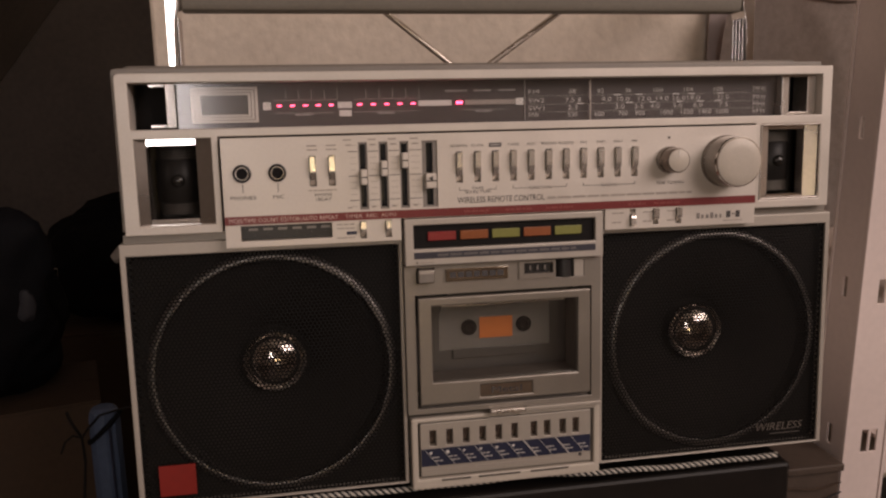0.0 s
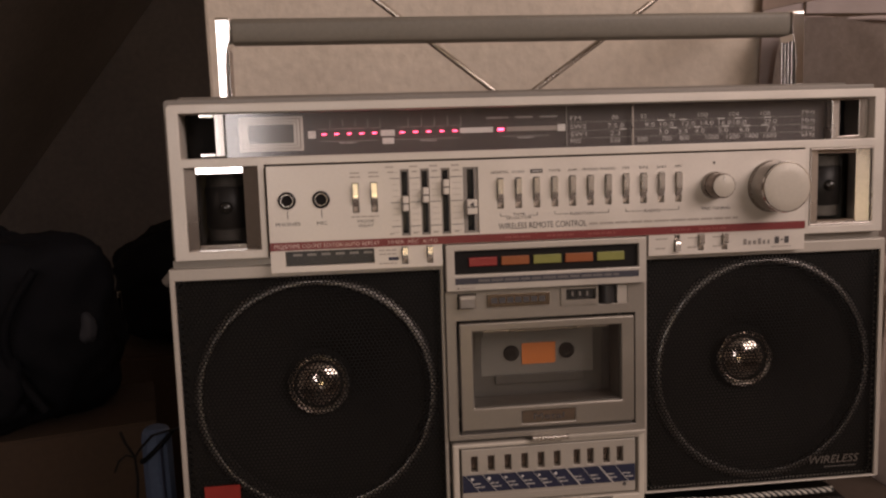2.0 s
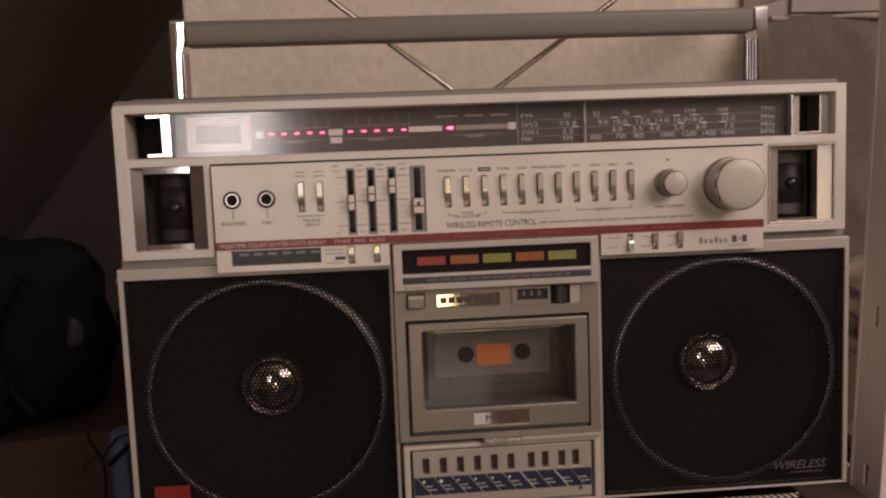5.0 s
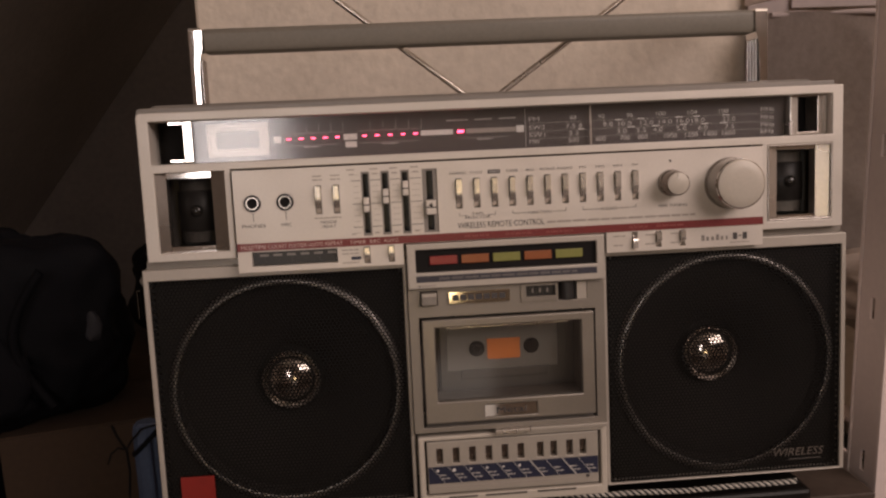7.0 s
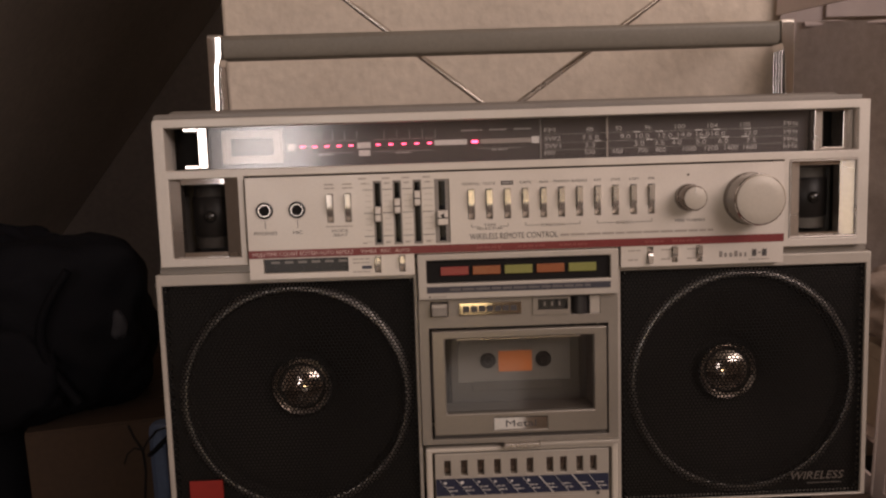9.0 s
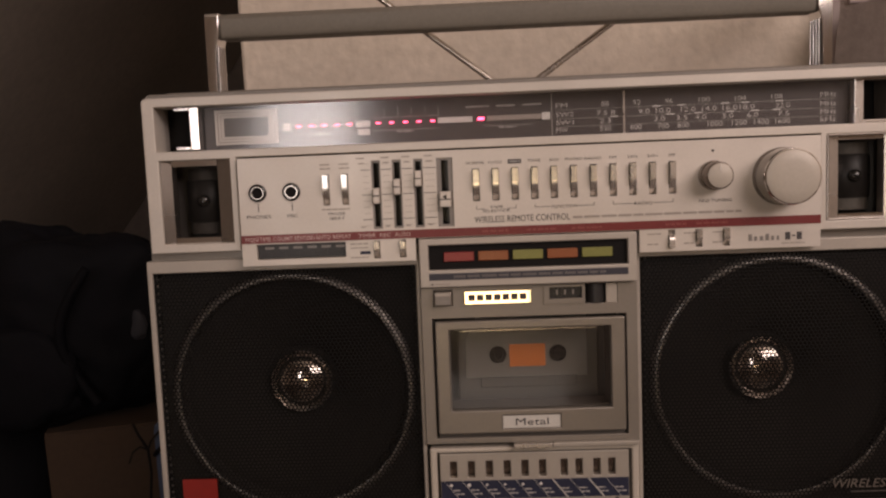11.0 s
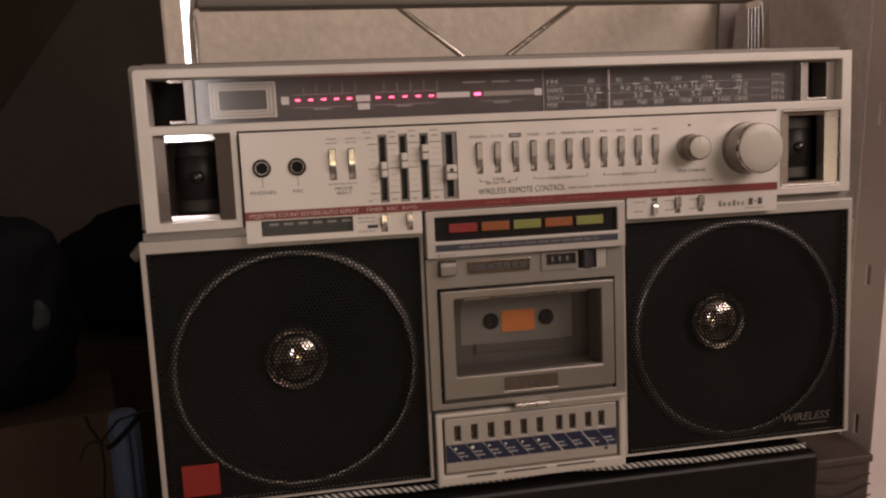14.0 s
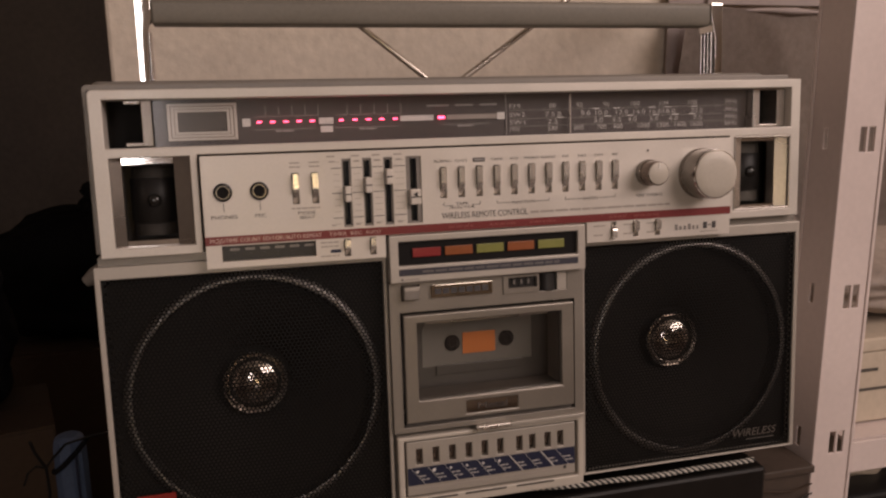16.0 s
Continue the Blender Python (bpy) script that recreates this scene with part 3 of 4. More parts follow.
def build_dial():
    part("dial_tray", box(-0.2515, 0.2515, 0.0385, 0.040, 0.2635, 0.294), DIAL, radio, "dark tray behind the dial")
    d = part("dial_board", box(-0.2195, 0.2195, 0.020, 0.022, 0.2635, 0.294), DIAL, radio, "dark tuning dial with pale numbers")
    part("dial_glass", box(-0.2195, 0.2195, 0.0105, 0.0115, 0.2635, 0.294), GLASS, radio, "clear glossy dial window").visible_shadow = False
    # nested bright frames of the small window
    def nest(name, e, wide, y, m, label=""):
        x0, x1, z0, z1 = -0.212 + e, -0.1675 - e, 0.2668 + e * 0.85, 0.2912 - e * 0.85
        part(name, pierced(x0, x1, z0, z1, y - 0.0008, y, [(x0 + wide, x1 - wide, z0 + wide * 0.85, z1 - wide * 0.85)]), m, d, label, 0.0002)
    nest("bezel", 0.0, 0.0078, 0.0196, DECK, "silver nested frame")
    for e, y in ((0.0004, 0.0185), (0.0028, 0.0182), (0.0050, 0.0179)):
        nest("bezel_step", e, 0.0017, y, SILVER, "raised silver step")
    part("meter_face", box(-0.205, -0.1745, 0.0180, 0.0190, 0.2728, 0.2850), GROOVE, d, "grey meter face")
    for n in range(5):
        part("led", box(-0.1535 + n * 0.0088 - 0.0015, -0.1535 + n * 0.0088 + 0.0015, 0.0185, 0.020, 0.2774, 0.2783), LED, d, "glowing red light")
        part("led", box(-0.0985 + n * 0.0094 - 0.0015, -0.0985 + n * 0.0094 + 0.0015, 0.0185, 0.020, 0.2774, 0.2783), LED, d, "glowing red light")
    part("led", box(-0.0300, -0.0255, 0.0185, 0.020, 0.2770, 0.2788), LED, d, "glowing red light")
    for x0, x1, z0, z1 in ((-0.1645, -0.1592, 0.2752, 0.2804), (-0.1138, -0.1040, 0.2755, 0.2798), (-0.1128, -0.1045, 0.2700, 0.2742), (-0.0573, -0.0335, 0.2760, 0.2798), (0.0140, 0.0195, 0.2755, 0.2805)):
        part("dial_block", box(x0, x1, 0.0188, 0.020, z0, z1), WHITE, d, "pale block")
    part("dial_block", box(-0.0235, 0.0140, 0.0190, 0.020, 0.2762, 0.2796), FAINT, d, "grey block")
    for n in range(5):
        for x in (-0.1535 + n * 0.0088, -0.0985 + n * 0.0094):
            part("dial_tick", box(x + 0.0042, x + 0.0045, 0.0195, 0.020, 0.2815, 0.2885), PALE, d)
            part("dial_tick", box(x - 0.0038, x + 0.0042, 0.0195, 0.020, 0.2813, 0.2816), PALE, d)
    for x0, x1, z in ((-0.157, -0.117, 0.2728), (-0.103, -0.0575, 0.2728), (-0.0275, 0.008, 0.2728)):
        part("dial_line", box(x0, x1, 0.0195, 0.020, z - 0.00015, z + 0.00015), PALE, d)
        print_bars("fine_print", (x0 + x1) / 2 - 0.006, (x0 + x1) / 2 + 0.006, z - 0.0012, 0.0195, 0.0013, PALE, d, 51, 0.006)
    for x0, x1 in ((-0.038, -0.022), (-0.017, -0.003), (0.001, 0.015)):
        print_bars("fine_print", x0, x1, 0.2862, 0.0195, 0.0015, PALE, d, 52, 0.01)
    part("dial_line", box(0.0205, 0.0210, 0.0192, 0.020, 0.2645, 0.2935), PALE, d)
    part("tuning_pointer", box(0.0684, 0.0695, 0.0150, 0.0165, 0.2640, 0.2938), ALU, d, "thin tuning pointer")
    for z in (0.2849, 0.2788, 0.2734):
        part("dial_line", box(0.0235, 0.2115, 0.0195, 0.020, z - 0.0034 - 0.00013, z - 0.0034 + 0.00013), PALE, d)
    fm = ((0.0570, "88"), (0.0784, "92"), (0.1001, "96"), (0.1238, "100"), (0.1481, "104"), (0.1724, "108"))
    sw2 = ((0.0575, "7.5 8"), (0.0833, "9.0"), (0.0962, "10.0"), (0.1130, "12.0"), (0.1272, "14.0"), (0.1410, "16.0"), (0.1525, "18.0"), (0.1763, "22.0"))
    sw1 = ((0.0570, "2.3"), (0.0936, "3.0"), (0.1086, "3.5"), (0.1213, "4.0"), (0.1396, "5.0"), (0.1561, "6.0"), (0.1768, "7.5"))
    mw = ((0.0570, "530"), (0.0776, "600"), (0.0962, "700"), (0.1096, "800"), (0.1310, "1000"), (0.1473, "1200"), (0.1621, "1400"), (0.1763, "1600"))
    for z, band, numbers, unit in ((0.2845, "FM", fm, "MHz"), (0.2784, "SW2", sw2, "MHz"), (0.2729, "SW1", sw1, "MHz"), (0.2679, "MW", mw, "kHz")):
        lettering(band, 0.0235, z, 0.0196, 0.0033, DIALINK, d, 0.0040 * len(band), "LEFT")
        for x, words in numbers:
            lettering(words, x, z, 0.0196, 0.0033, DIALINK, d, 0.0025 * len(words))
        lettering(unit, 0.2065, z, 0.0196, 0.0033, DIALINK, d, 0.0105)
    for z, places in ((0.2814, (0.0916, 0.1086, 0.1378, 0.1512, 0.1740)), (0.2757, (0.0629, 0.1011, 0.1197, 0.1412, 0.1577, 0.1722))):
        for x in places:
            part("dial_dash", box(x - 0.0026, x + 0.0026, 0.0192, 0.020, z - 0.0004, z + 0.0004), WHITE, d)
        for n in range(9):
            x = 0.0800 + 0.0112 * n
            part("dial_tick", box(x - 0.0001, x + 0.0001, 0.0194, 0.020, z - 0.0012, z + 0.0003), PALE, d)
    # chrome-lined pockets at both ends of the dial
    for side, x0, x1 in ((-1, -0.2488, -0.2200), (1, 0.2200, 0.2488)):
        pk = part("pocket", box(x0, x1, 0.0340, 0.0384, 0.2635, 0.294), MATT, radio, "dark pocket at the dial's end")
        wall = side * 0.2500
        part("pocket_wall", box(min(wall, wall + side * 0.0020), max(wall, wall + side * 0.0020), 0.0243, 0.0338, 0.2637, 0.2938), SILVER, pk, "pale side wall")
        if side < 0:
            for tx0, tx1, tz0, tz1 in ((-0.2266, -0.2203, 0.2645, 0.2932), (-0.2368, -0.2268, 0.2908, 0.2932), (-0.2368, -0.2268, 0.2645, 0.2668)):
                bm = box(tx0, tx1, 0.0095, 0.030, tz0, tz1)
                for v in bm.verts:
                    if v.co.y < 0.02:
                        v.co.y += (v.co.x + 0.2290) * 0.044
                part("pocket_trim", bm, POLISH, pk, "chrome trim", 0.0004)
        else:
            part("pocket_trim", pierced(0.2203, 0.2486, 0.2638, 0.2935, 0.0115, 0.030, [(0.2262, 0.2415, 0.2660, 0.2920)]), ALU, pk, "metal trim", 0.0004)


def build_tweeter(x0, x1, cheek, strip, wide, back, mesh):
    """Horn opening: slanted metal cheeks, mirror strips above and below, a curved mesh round a dark dome."""
    cx, z0, z1 = (x0 + x1) / 2, 0.2003, 0.2571
    h = part("tweeter", box(x0, x1, 0.0370, 0.0385, z0, z1), back, radio, "recessed horn tweeter")
    for a, b in ((x0, x0 + wide), (x1, x1 - 0.0100)):
        bm = bmesh.new()
        q = [bm.verts.new(p) for p in ((a, 0.0060, z0), (b, 0.0095, z0), (b, 0.0190, z0), (a, 0.0190, z0), (a, 0.0060, z1), (b, 0.0095, z1), (b, 0.0190, z1), (a, 0.0190, z1))]
        for f in ((0, 1, 2, 3), (4, 5, 6, 7), (0, 1, 5, 4), (1, 2, 6, 5), (2, 3, 7, 6), (3, 0, 4, 7)):
            bm.faces.new([q[i] for i in f])
        part("cheek", bm, cheek, h, "slanted metal cheek")
    part("mirror_strip", box(x0 + wide + 0.0003, x1 - 0.0103, 0.0096, 0.0185, z1 - 0.0039, z1), strip, h, "bright chrome strip")
    part("mirror_strip", box(x0 + wide + 0.0003, x1 - 0.0103, 0.0096, 0.0185, z0, z0 + 0.0039), strip, h, "bright chrome strip")
    verts, faces = [], []
    r, n, rows = 0.0125, 22, 30
    for k in range(rows):
        for i in range(n):
            a0 = math.pi * (i + 0.5 * (k % 2)) / n
            zc = 0.2070 + (0.2505 - 0.2070) * k / rows
            for da, dzz in ((-0.035, 0.0), (0.0, 0.0006), (0.035, 0.0), (0.0, -0.0006)):
                a = a0 + da
                verts.append((cx + r * 1.2 * math.cos(a), 0.0345 - r * 1.2 * math.sin(a), zc + dzz))
            b = len(verts) - 4
            faces.append((b, b + 1, b + 2, b + 3))
    me = bpy.data.meshes.new("mesh_dots")
    me.from_pydata(verts, [], faces)
    me.materials.append(GROOVE)
    ob = new("mesh_dots", me)
    ob.parent = h
    bm = bmesh.new()
    tube([(cx, 0.0350, 0.206), (cx, 0.0350, 0.2515)], 0.0147, 40, bm)
    part("horn_mesh", bm, mesh, h, "curved dark mesh", smooth=40)
    bm = bmesh.new()
    tube([(cx, 0.0345, 0.2135 + 0.0305 * f) for f in (0, 0.04, 0.96, 1)], [0.0140, 0.0160, 0.0160, 0.0140], 40, bm)
    part("dome_band", bm, GLOSS, h, "dull black band", smooth=60)
    part("dome", lathe(cx, 0.2290, [(0.0048, 0.0198), (0.0043, 0.0179), (0.0032, 0.0166), (0.0017, 0.0159), (0.0, 0.0157)], 32), TIP, h, "small glossy black dome", smooth=60)


def build_deck():
    """The middle column: lit display, badge row, cassette door."""
    c = part("deck_frame", pierced(-0.0733, 0.0733, 0.0545, 0.1642, 0.004, 0.035, [(-0.0660, 0.0660, 0.0585, 0.1426), (0.0385, 0.0602, 0.1500, 0.1635), (-0.0645, -0.0515, 0.1515, 0.1622), (0.0140, 0.0365, 0.1540, 0.1622)]), DECK, radio, "silver frame round the cassette door", 0.0007)
    d = part("display_panel", pierced(-0.0728, 0.0728, 0.1650, 0.1982, -0.0015, 0.030, [(-0.0665, 0.0668, 0.1768, 0.1935)]), DISPLAY, radio, "silver panel with a row of coloured lights", 0.0008)
    part("display_window", box(-0.0663, 0.0666, 0.0015, 0.004, 0.1770, 0.1933), MATT, d, "dark display window")
    for n, m in enumerate((LIT_RED, LIT_AMBER, LIT_GREEN, LIT_AMBER, LIT_GREEN)):
        x = -0.0562 + n * 0.0232
        part("lens", box(x, x + 0.0202, 0.0002, 0.0015, 0.1822, 0.1885), m, d, ("red", "orange", "yellow-green", "orange", "yellow-green")[n] + " indicator lens", 0.0004)
    b = part("print_band", box(-0.0665, 0.0668, -0.0018, -0.0012, 0.1699, 0.1745), BANDINK, d, "dark blue-grey printed band")
    print_bars("fine_print", -0.050, 0.052, 0.1722, -0.0021, 0.0022, BANDPRINT, b, 61, 0.009)
    part("tick_mark", triangle(-0.0645, 0.1672, 0.0010, math.pi, -0.0018), INK, d)
    print_bars("fine_print", -0.0625, -0.0525, 0.1672, -0.0018, 0.0013, FAINT, d, 62, 0.01)
    e = part("eject_button", box(-0.0640, -0.0520, -0.0010, 0.012, 0.1520, 0.1618), DOOR, c, "square eject button", 0.0012)
    # The metal button's dark and bright reflections, put in as two coloured plates.
    part("eject_dark_reflection", box(-0.0630, -0.0530, -0.0014, -0.0008, 0.1530, 0.1588), SLOTGREY, e, "dark reflection painted on the button's lower half")
    part("eject_bright_reflection", box(-0.0632, -0.0528, -0.0016, -0.0008, 0.1590, 0.1610), LOWER, e, "bright reflection painted along the button's upper edge")
    g = part("badge", box(-0.0435, 0.0020, 0.0022, 0.0042, 0.1520, 0.1612), BADGE, c, "mirror-bright silver badge with dark shapes", 0.0004)
    for n in range(7):
        x = -0.0408 + n * 0.0058
        part("logo_shape", box(x, x + 0.0046, 0.0017, 0.0021, 0.1546, 0.1588), INK, g)
    part("counter_frame", pierced(0.0105, 0.0380, 0.1505, 0.1635, 0.0028, 0.0038, [(0.0142, 0.0363, 0.1542, 0.1620)]), DECK, c, "silver frame of the tape counter")
    part("counter", box(0.0142, 0.0363, 0.0060, 0.020, 0.1542, 0.1620), BLACK, c, "black tape counter drum")
    for n in range(3):
        part("counter_wheel", box(0.0175 + n * 0.0055, 0.0215 + n * 0.0055, 0.0052, 0.0060, 0.1556, 0.1608), BLACK, c, "small number wheel")
        part("digit_bar", box(0.0189 + n * 0.0055, 0.0201 + n * 0.0055, 0.0049, 0.0053, 0.1566, 0.1598), SLOTGREY, c)
    bm = bmesh.new()
    tube([(0.0460, 0.0090, 0.1502), (0.0460, 0.0090, 0.1633)], 0.0062, 24, bm)
    part("counter_reset", bm, BLACK, c, "black ribbed reset wheel", smooth=40)
    part("reset_plate", box(0.0528, 0.0600, 0.0045, 0.020, 0.1502, 0.1633), LOWER, c, "pale plate beside the reset wheel")
    part("reset_well", box(0.0386, 0.0601, 0.0202, 0.022, 0.1500, 0.1635), MATT, c)
    part("deck_well", box(-0.0664, 0.0664, 0.046, 0.0475, 0.0575, 0.1435), GROOVE, c, "dark well behind the cassette")
    door = part("cassette_door", pierced(-0.0643, 0.0643, 0.0620, 0.1407, 0.0015, 0.0085, [(-0.0548, 0.0548, 0.0782, 0.1348), (-0.0200, 0.0195, 0.0650, 0.0742)]), DOOR, radio, "brushed silver cassette door", 0.0009)
    part("door_step", box(-0.0640, 0.0640, 0.0075, 0.018, 0.0582, 0.0618), GROOVE, door, "dark lower edge of the door")
    part("door_window", box(-0.0548, 0.0548, 0.0045, 0.0062, 0.0782, 0.1348), SMOKE, door, "clear cassette window").visible_shadow = False
    part("window_rim", pierced(-0.0562, 0.0562, 0.0768, 0.1362, 0.0088, 0.030, [(-0.0548, 0.0548, 0.0782, 0.1348)]), WELL, door, "dull grey inner rim")
    part("door_lip", box(-0.046, 0.046, 0.0068, 0.012, 0.1325, 0.1336), ALU, door)
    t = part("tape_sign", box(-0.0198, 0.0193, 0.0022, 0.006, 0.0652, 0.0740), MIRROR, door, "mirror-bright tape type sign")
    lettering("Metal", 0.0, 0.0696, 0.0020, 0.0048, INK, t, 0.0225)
    bm = box(-0.0132, 0.0132, -0.001, 0.004, 0.0515, 0.0548)
    part("lid_tab", bm, ALU, radio, "narrow finger tab", 0.0006)
    part("lid_ledge", box(0.0136, 0.0726, 0.0005, 0.0045, 0.0514, 0.0546), KEYPLATE, radio, "pale ledge under the cassette door", 0.0006)


def build_keys():
    k = part("key_panel", pierced(-0.0715, 0.0728, -0.0033, 0.0512, -0.0045, 0.012, [(-0.0668, 0.0680, 0.0045, 0.0478)]), CREAM, radio, "cream frame of the tape keys", 0.0012)
    k.location.y = 0.0085
    xs = [-0.0556, -0.0431, -0.0306, -0.0181, -0.0058, 0.0064, 0.0214, 0.0317, 0.0440, 0.0543]
    f = part("key_plate", pierced(-0.0650, 0.0662, 0.0060, 0.0468, -0.0030, 0.004, [(x - 0.0024, x + 0.0024, 0.0292, 0.0410) for x in xs]), KEYPLATE, k, "pale silver key plate", 0.0006)
    part("key_well", box(-0.0667, 0.0679, 0.0062, 0.008, 0.0046, 0.0477), GROOVE, k)
    for x in xs:
        bm = bmesh.new()
        q = [bm.verts.new(p) for p in ((x - 0.0021, 0.0022, 0.0295), (x + 0.0021, 0.0022, 0.0295), (x + 0.0021, -0.0012, 0.0407), (x - 0.0021, -0.0012, 0.0407), (x - 0.0021, 0.005, 0.0295), (x + 0.0021, 0.005, 0.0295), (x + 0.0021, 0.005, 0.0407), (x - 0.0021, 0.005, 0.0407))]
        for g in ((0, 1, 2, 3), (4, 5, 6, 7), (0, 1, 5, 4), (1, 2, 6, 5), (2, 3, 7, 6), (3, 0, 4, 7)):
            bm.faces.new([q[i] for i in g])
        part("key", bm, KEYMETAL, f, "small metal touch key")
    b = part("key_band", box(-0.0645, 0.0657, -0.0034, -0.0030, 0.0140, 0.0272), NAVY, f, "navy printed band with slanted white lines")
    for n, x in enumerate([-0.0625 + 0.0125 * i for i in range(10)]):
        bm = bmesh.new()
        w = 0.0012 if n in (6, 8) else 0.0004
        q = [bm.verts.new(p) for p in ((x, -0.0037, 0.0272), (x + w, -0.0037, 0.0272), (x + 0.0105 + w, -0.0037, 0.0140), (x + 0.0105, -0.0037, 0.0140))]
        bm.faces.new(q)
        bmesh.ops.solidify(bm, geom=bm.faces[:], thickness=0.0002)
        part("slant_line", bm, WHITE, b)
        if n < 6:
            part("key_sign", lathe(x + 0.0050, 0.0242, [(0.0013, -0.0038), (0.0, -0.0038)], (4, 24, 3, 3, 3, 4)[n]), WHITE, b)
        print_bars("fine_print", x + 0.0062, x + 0.0120, 0.0205, -0.0037, 0.0012, PALE, b, 70 + n, 0.004)
        print_bars("fine_print", x + 0.0080, x + 0.0140, 0.0178, -0.0037, 0.0012, PALE, b, 80 + n, 0.004)
    print_bars("fine_print", -0.060, 0.047, 0.0108, -0.0033, 0.0013, FAINT, f, 91, 0.012)
    part("lamp_dot", lathe(0.0575, 0.0120, [(0.0014, -0.0035), (0.0, -0.0035)], 20), INK, f)
    for x0, x1 in ((-0.050, -0.028), (-0.022, 0.010), (0.018, 0.048)):
        part("lower_slot", box(x0, x1, -0.0048, -0.0044, 0.0022, 0.0036), GROOVE, k)


def build_cassette():
    t = thing("cassette_tape", "grey cassette with an orange label inside the deck", "cassette", m=TILT)
    part("shell", pierced(-0.0502, 0.0502, 0.0760, 0.1395, 0.0335, 0.0415, [(-0.0262, -0.0162, 0.1050, 0.1150), (0.0168, 0.0268, 0.1050, 0.1150)]), SHELL, t, "dark tape shell", 0.0006)
    bm = bmesh.new()
    pts = [(-0.0360, 0.1385), (0.0425, 0.1385), (0.0425, 0.0930), (-0.0445, 0.0930), (-0.0440, 0.1215)]
    v = [bm.verts.new((x, 0.0330, z)) for x, z in pts]
    bm.faces.new(v)
    bmesh.ops.solidify(bm, geom=bm.faces[:], thickness=0.0004)
    part("label_sheet", bm, LABEL, t, "pale grey paper label")
    part("orange_window", box(-0.0130, 0.0128, 0.0322, 0.0328, 0.1010, 0.1172), ORANGE, t, "orange label between the reels")
    for x in (-0.0212, 0.0218):
        h = part("reel_hub", lathe(x, 0.1100, [(0.0061, 0.0330), (0.0061, 0.0321), (0.0, 0.0321)], 32), MATT, t, "black reel hub")
        part("hub_ring", lathe(x, 0.1100, [(0.0035, 0.0318), (0.0031, 0.0312), (0.0024, 0.0318)], 24), BLACK, h, smooth=40)
        for n in range(3):
            a = n * 2.094 + 0.3
            part("hub_tooth", tube([(x + 0.0024 * math.cos(a), 0.0319, 0.110 + 0.0024 * math.sin(a)), (x + 0.0044 * math.cos(a), 0.0319, 0.110 + 0.0044 * math.sin(a))], 0.0005, 6), GROOVE, h)
    part("tape_guide", box(-0.0340, 0.0350, 0.0318, 0.0334, 0.0862, 0.0935), SHELL, t, "raised tape edge", 0.0005)


def build_handle():
    mid = 0.0795
    bm = bmesh.new()
    prof = [(-0.0070, -0.0092), (0.0075, -0.0092), (0.0095, -0.0060), (0.0095, 0.0060), (0.0075, 0.0095), (-0.0070, 0.0095), (-0.0092, 0.0070), (-0.0092, -0.0050)]
    a = [bm.verts.new((-0.2203, mid + p, 0.3572 + q)) for p, q in prof]
    b = [bm.verts.new((0.2203, mid + p, 0.3572 + q)) for p, q in prof]
    for i in range(8):
        bm.faces.new([a[i], a[(i + 1) % 8], b[(i + 1) % 8], b[i]])
    bm.faces.new(a)
    bm.faces.new(b)
    h = part("handle", bm, GRIP, radio, "grey-brown padded carrying handle", 0.002, smooth=40)
    for s in (-1, 1):
        bm, rings = bmesh.new(), []
        for z, wide in ((0.302, 0.0066), (0.330, 0.0069), (0.342, 0.0076), (0.348, 0.0092), (0.3515, 0.0102), (0.3648, 0.0104), (0.3663, 0.0104), (0.3672, 0.0102)):
            front = mid - 0.0100 + (0.0 if z < 0.3650 else 0.0004 if z < 0.3665 else 0.0011)
            ring = [bm.verts.new((s * (0.2308 - wide * f), front - 0.00008 * (1 - (2 * f - 1) ** 2), z)) for f in (0, 0.25, 0.5, 0.75, 1)]
            rings.append(ring + [bm.verts.new((s * (0.2308 - wide * f), mid + 0.0110, z)) for f in (1, 0)])
        for q, w in zip(rings, rings[1:]):
            for n in range(7):
                bm.faces.new([q[n], q[(n + 1) % 7], w[(n + 1) % 7], w[n]])
        bm.faces.new(rings[0])
        bm.faces.new(rings[-1])
        arm = part("handle_arm", bm, CHROME, h, "flat chrome handle arm", 0.0004, smooth=8)
        inner = sorted((s * 0.2228, s * 0.2244))
        part("arm_inlay", box(inner[0], inner[1], mid - 0.0082, mid + 0.0108, 0.3035, 0.3440), GROOVE, arm, "dark ribbed inner face")
        for n in range(4):
            y = mid - 0.0066 + 0.0050 * n
            part("arm_rib", tube([(s * 0.2226, y, 0.304), (s * 0.2226, y, 0.3435)], 0.0008, 10), CHROME, arm, smooth=60)


def build_antennas():
    for x0, slope in ((-0.0050, -0.785), (0.0067, 0.690)):
        base = Vector((x0, 0.112, 0.304))
        tip = base + Vector((math.copysign(0.34, slope), 0, 0.34 * abs(slope)))
        a = part("antenna", tube([base.lerp(tip, f) for f in (0, 0.33)], 0.0024, 12), ROD, radio, "dull chrome telescopic aerial", smooth=40)
        part("antenna_section", tube([base.lerp(tip, f) for f in (0.33, 0.66)], 0.0019, 12), ROD, a, smooth=40)
        part("antenna_section", tube([base.lerp(tip, f) for f in (0.66, 1.0)], 0.0014, 12), ROD, a, smooth=40)
        part("swivel", tube([(x0, 0.112, 0.300), (x0, 0.112, 0.3075)], 0.006, 20), ALU, a, smooth=40)


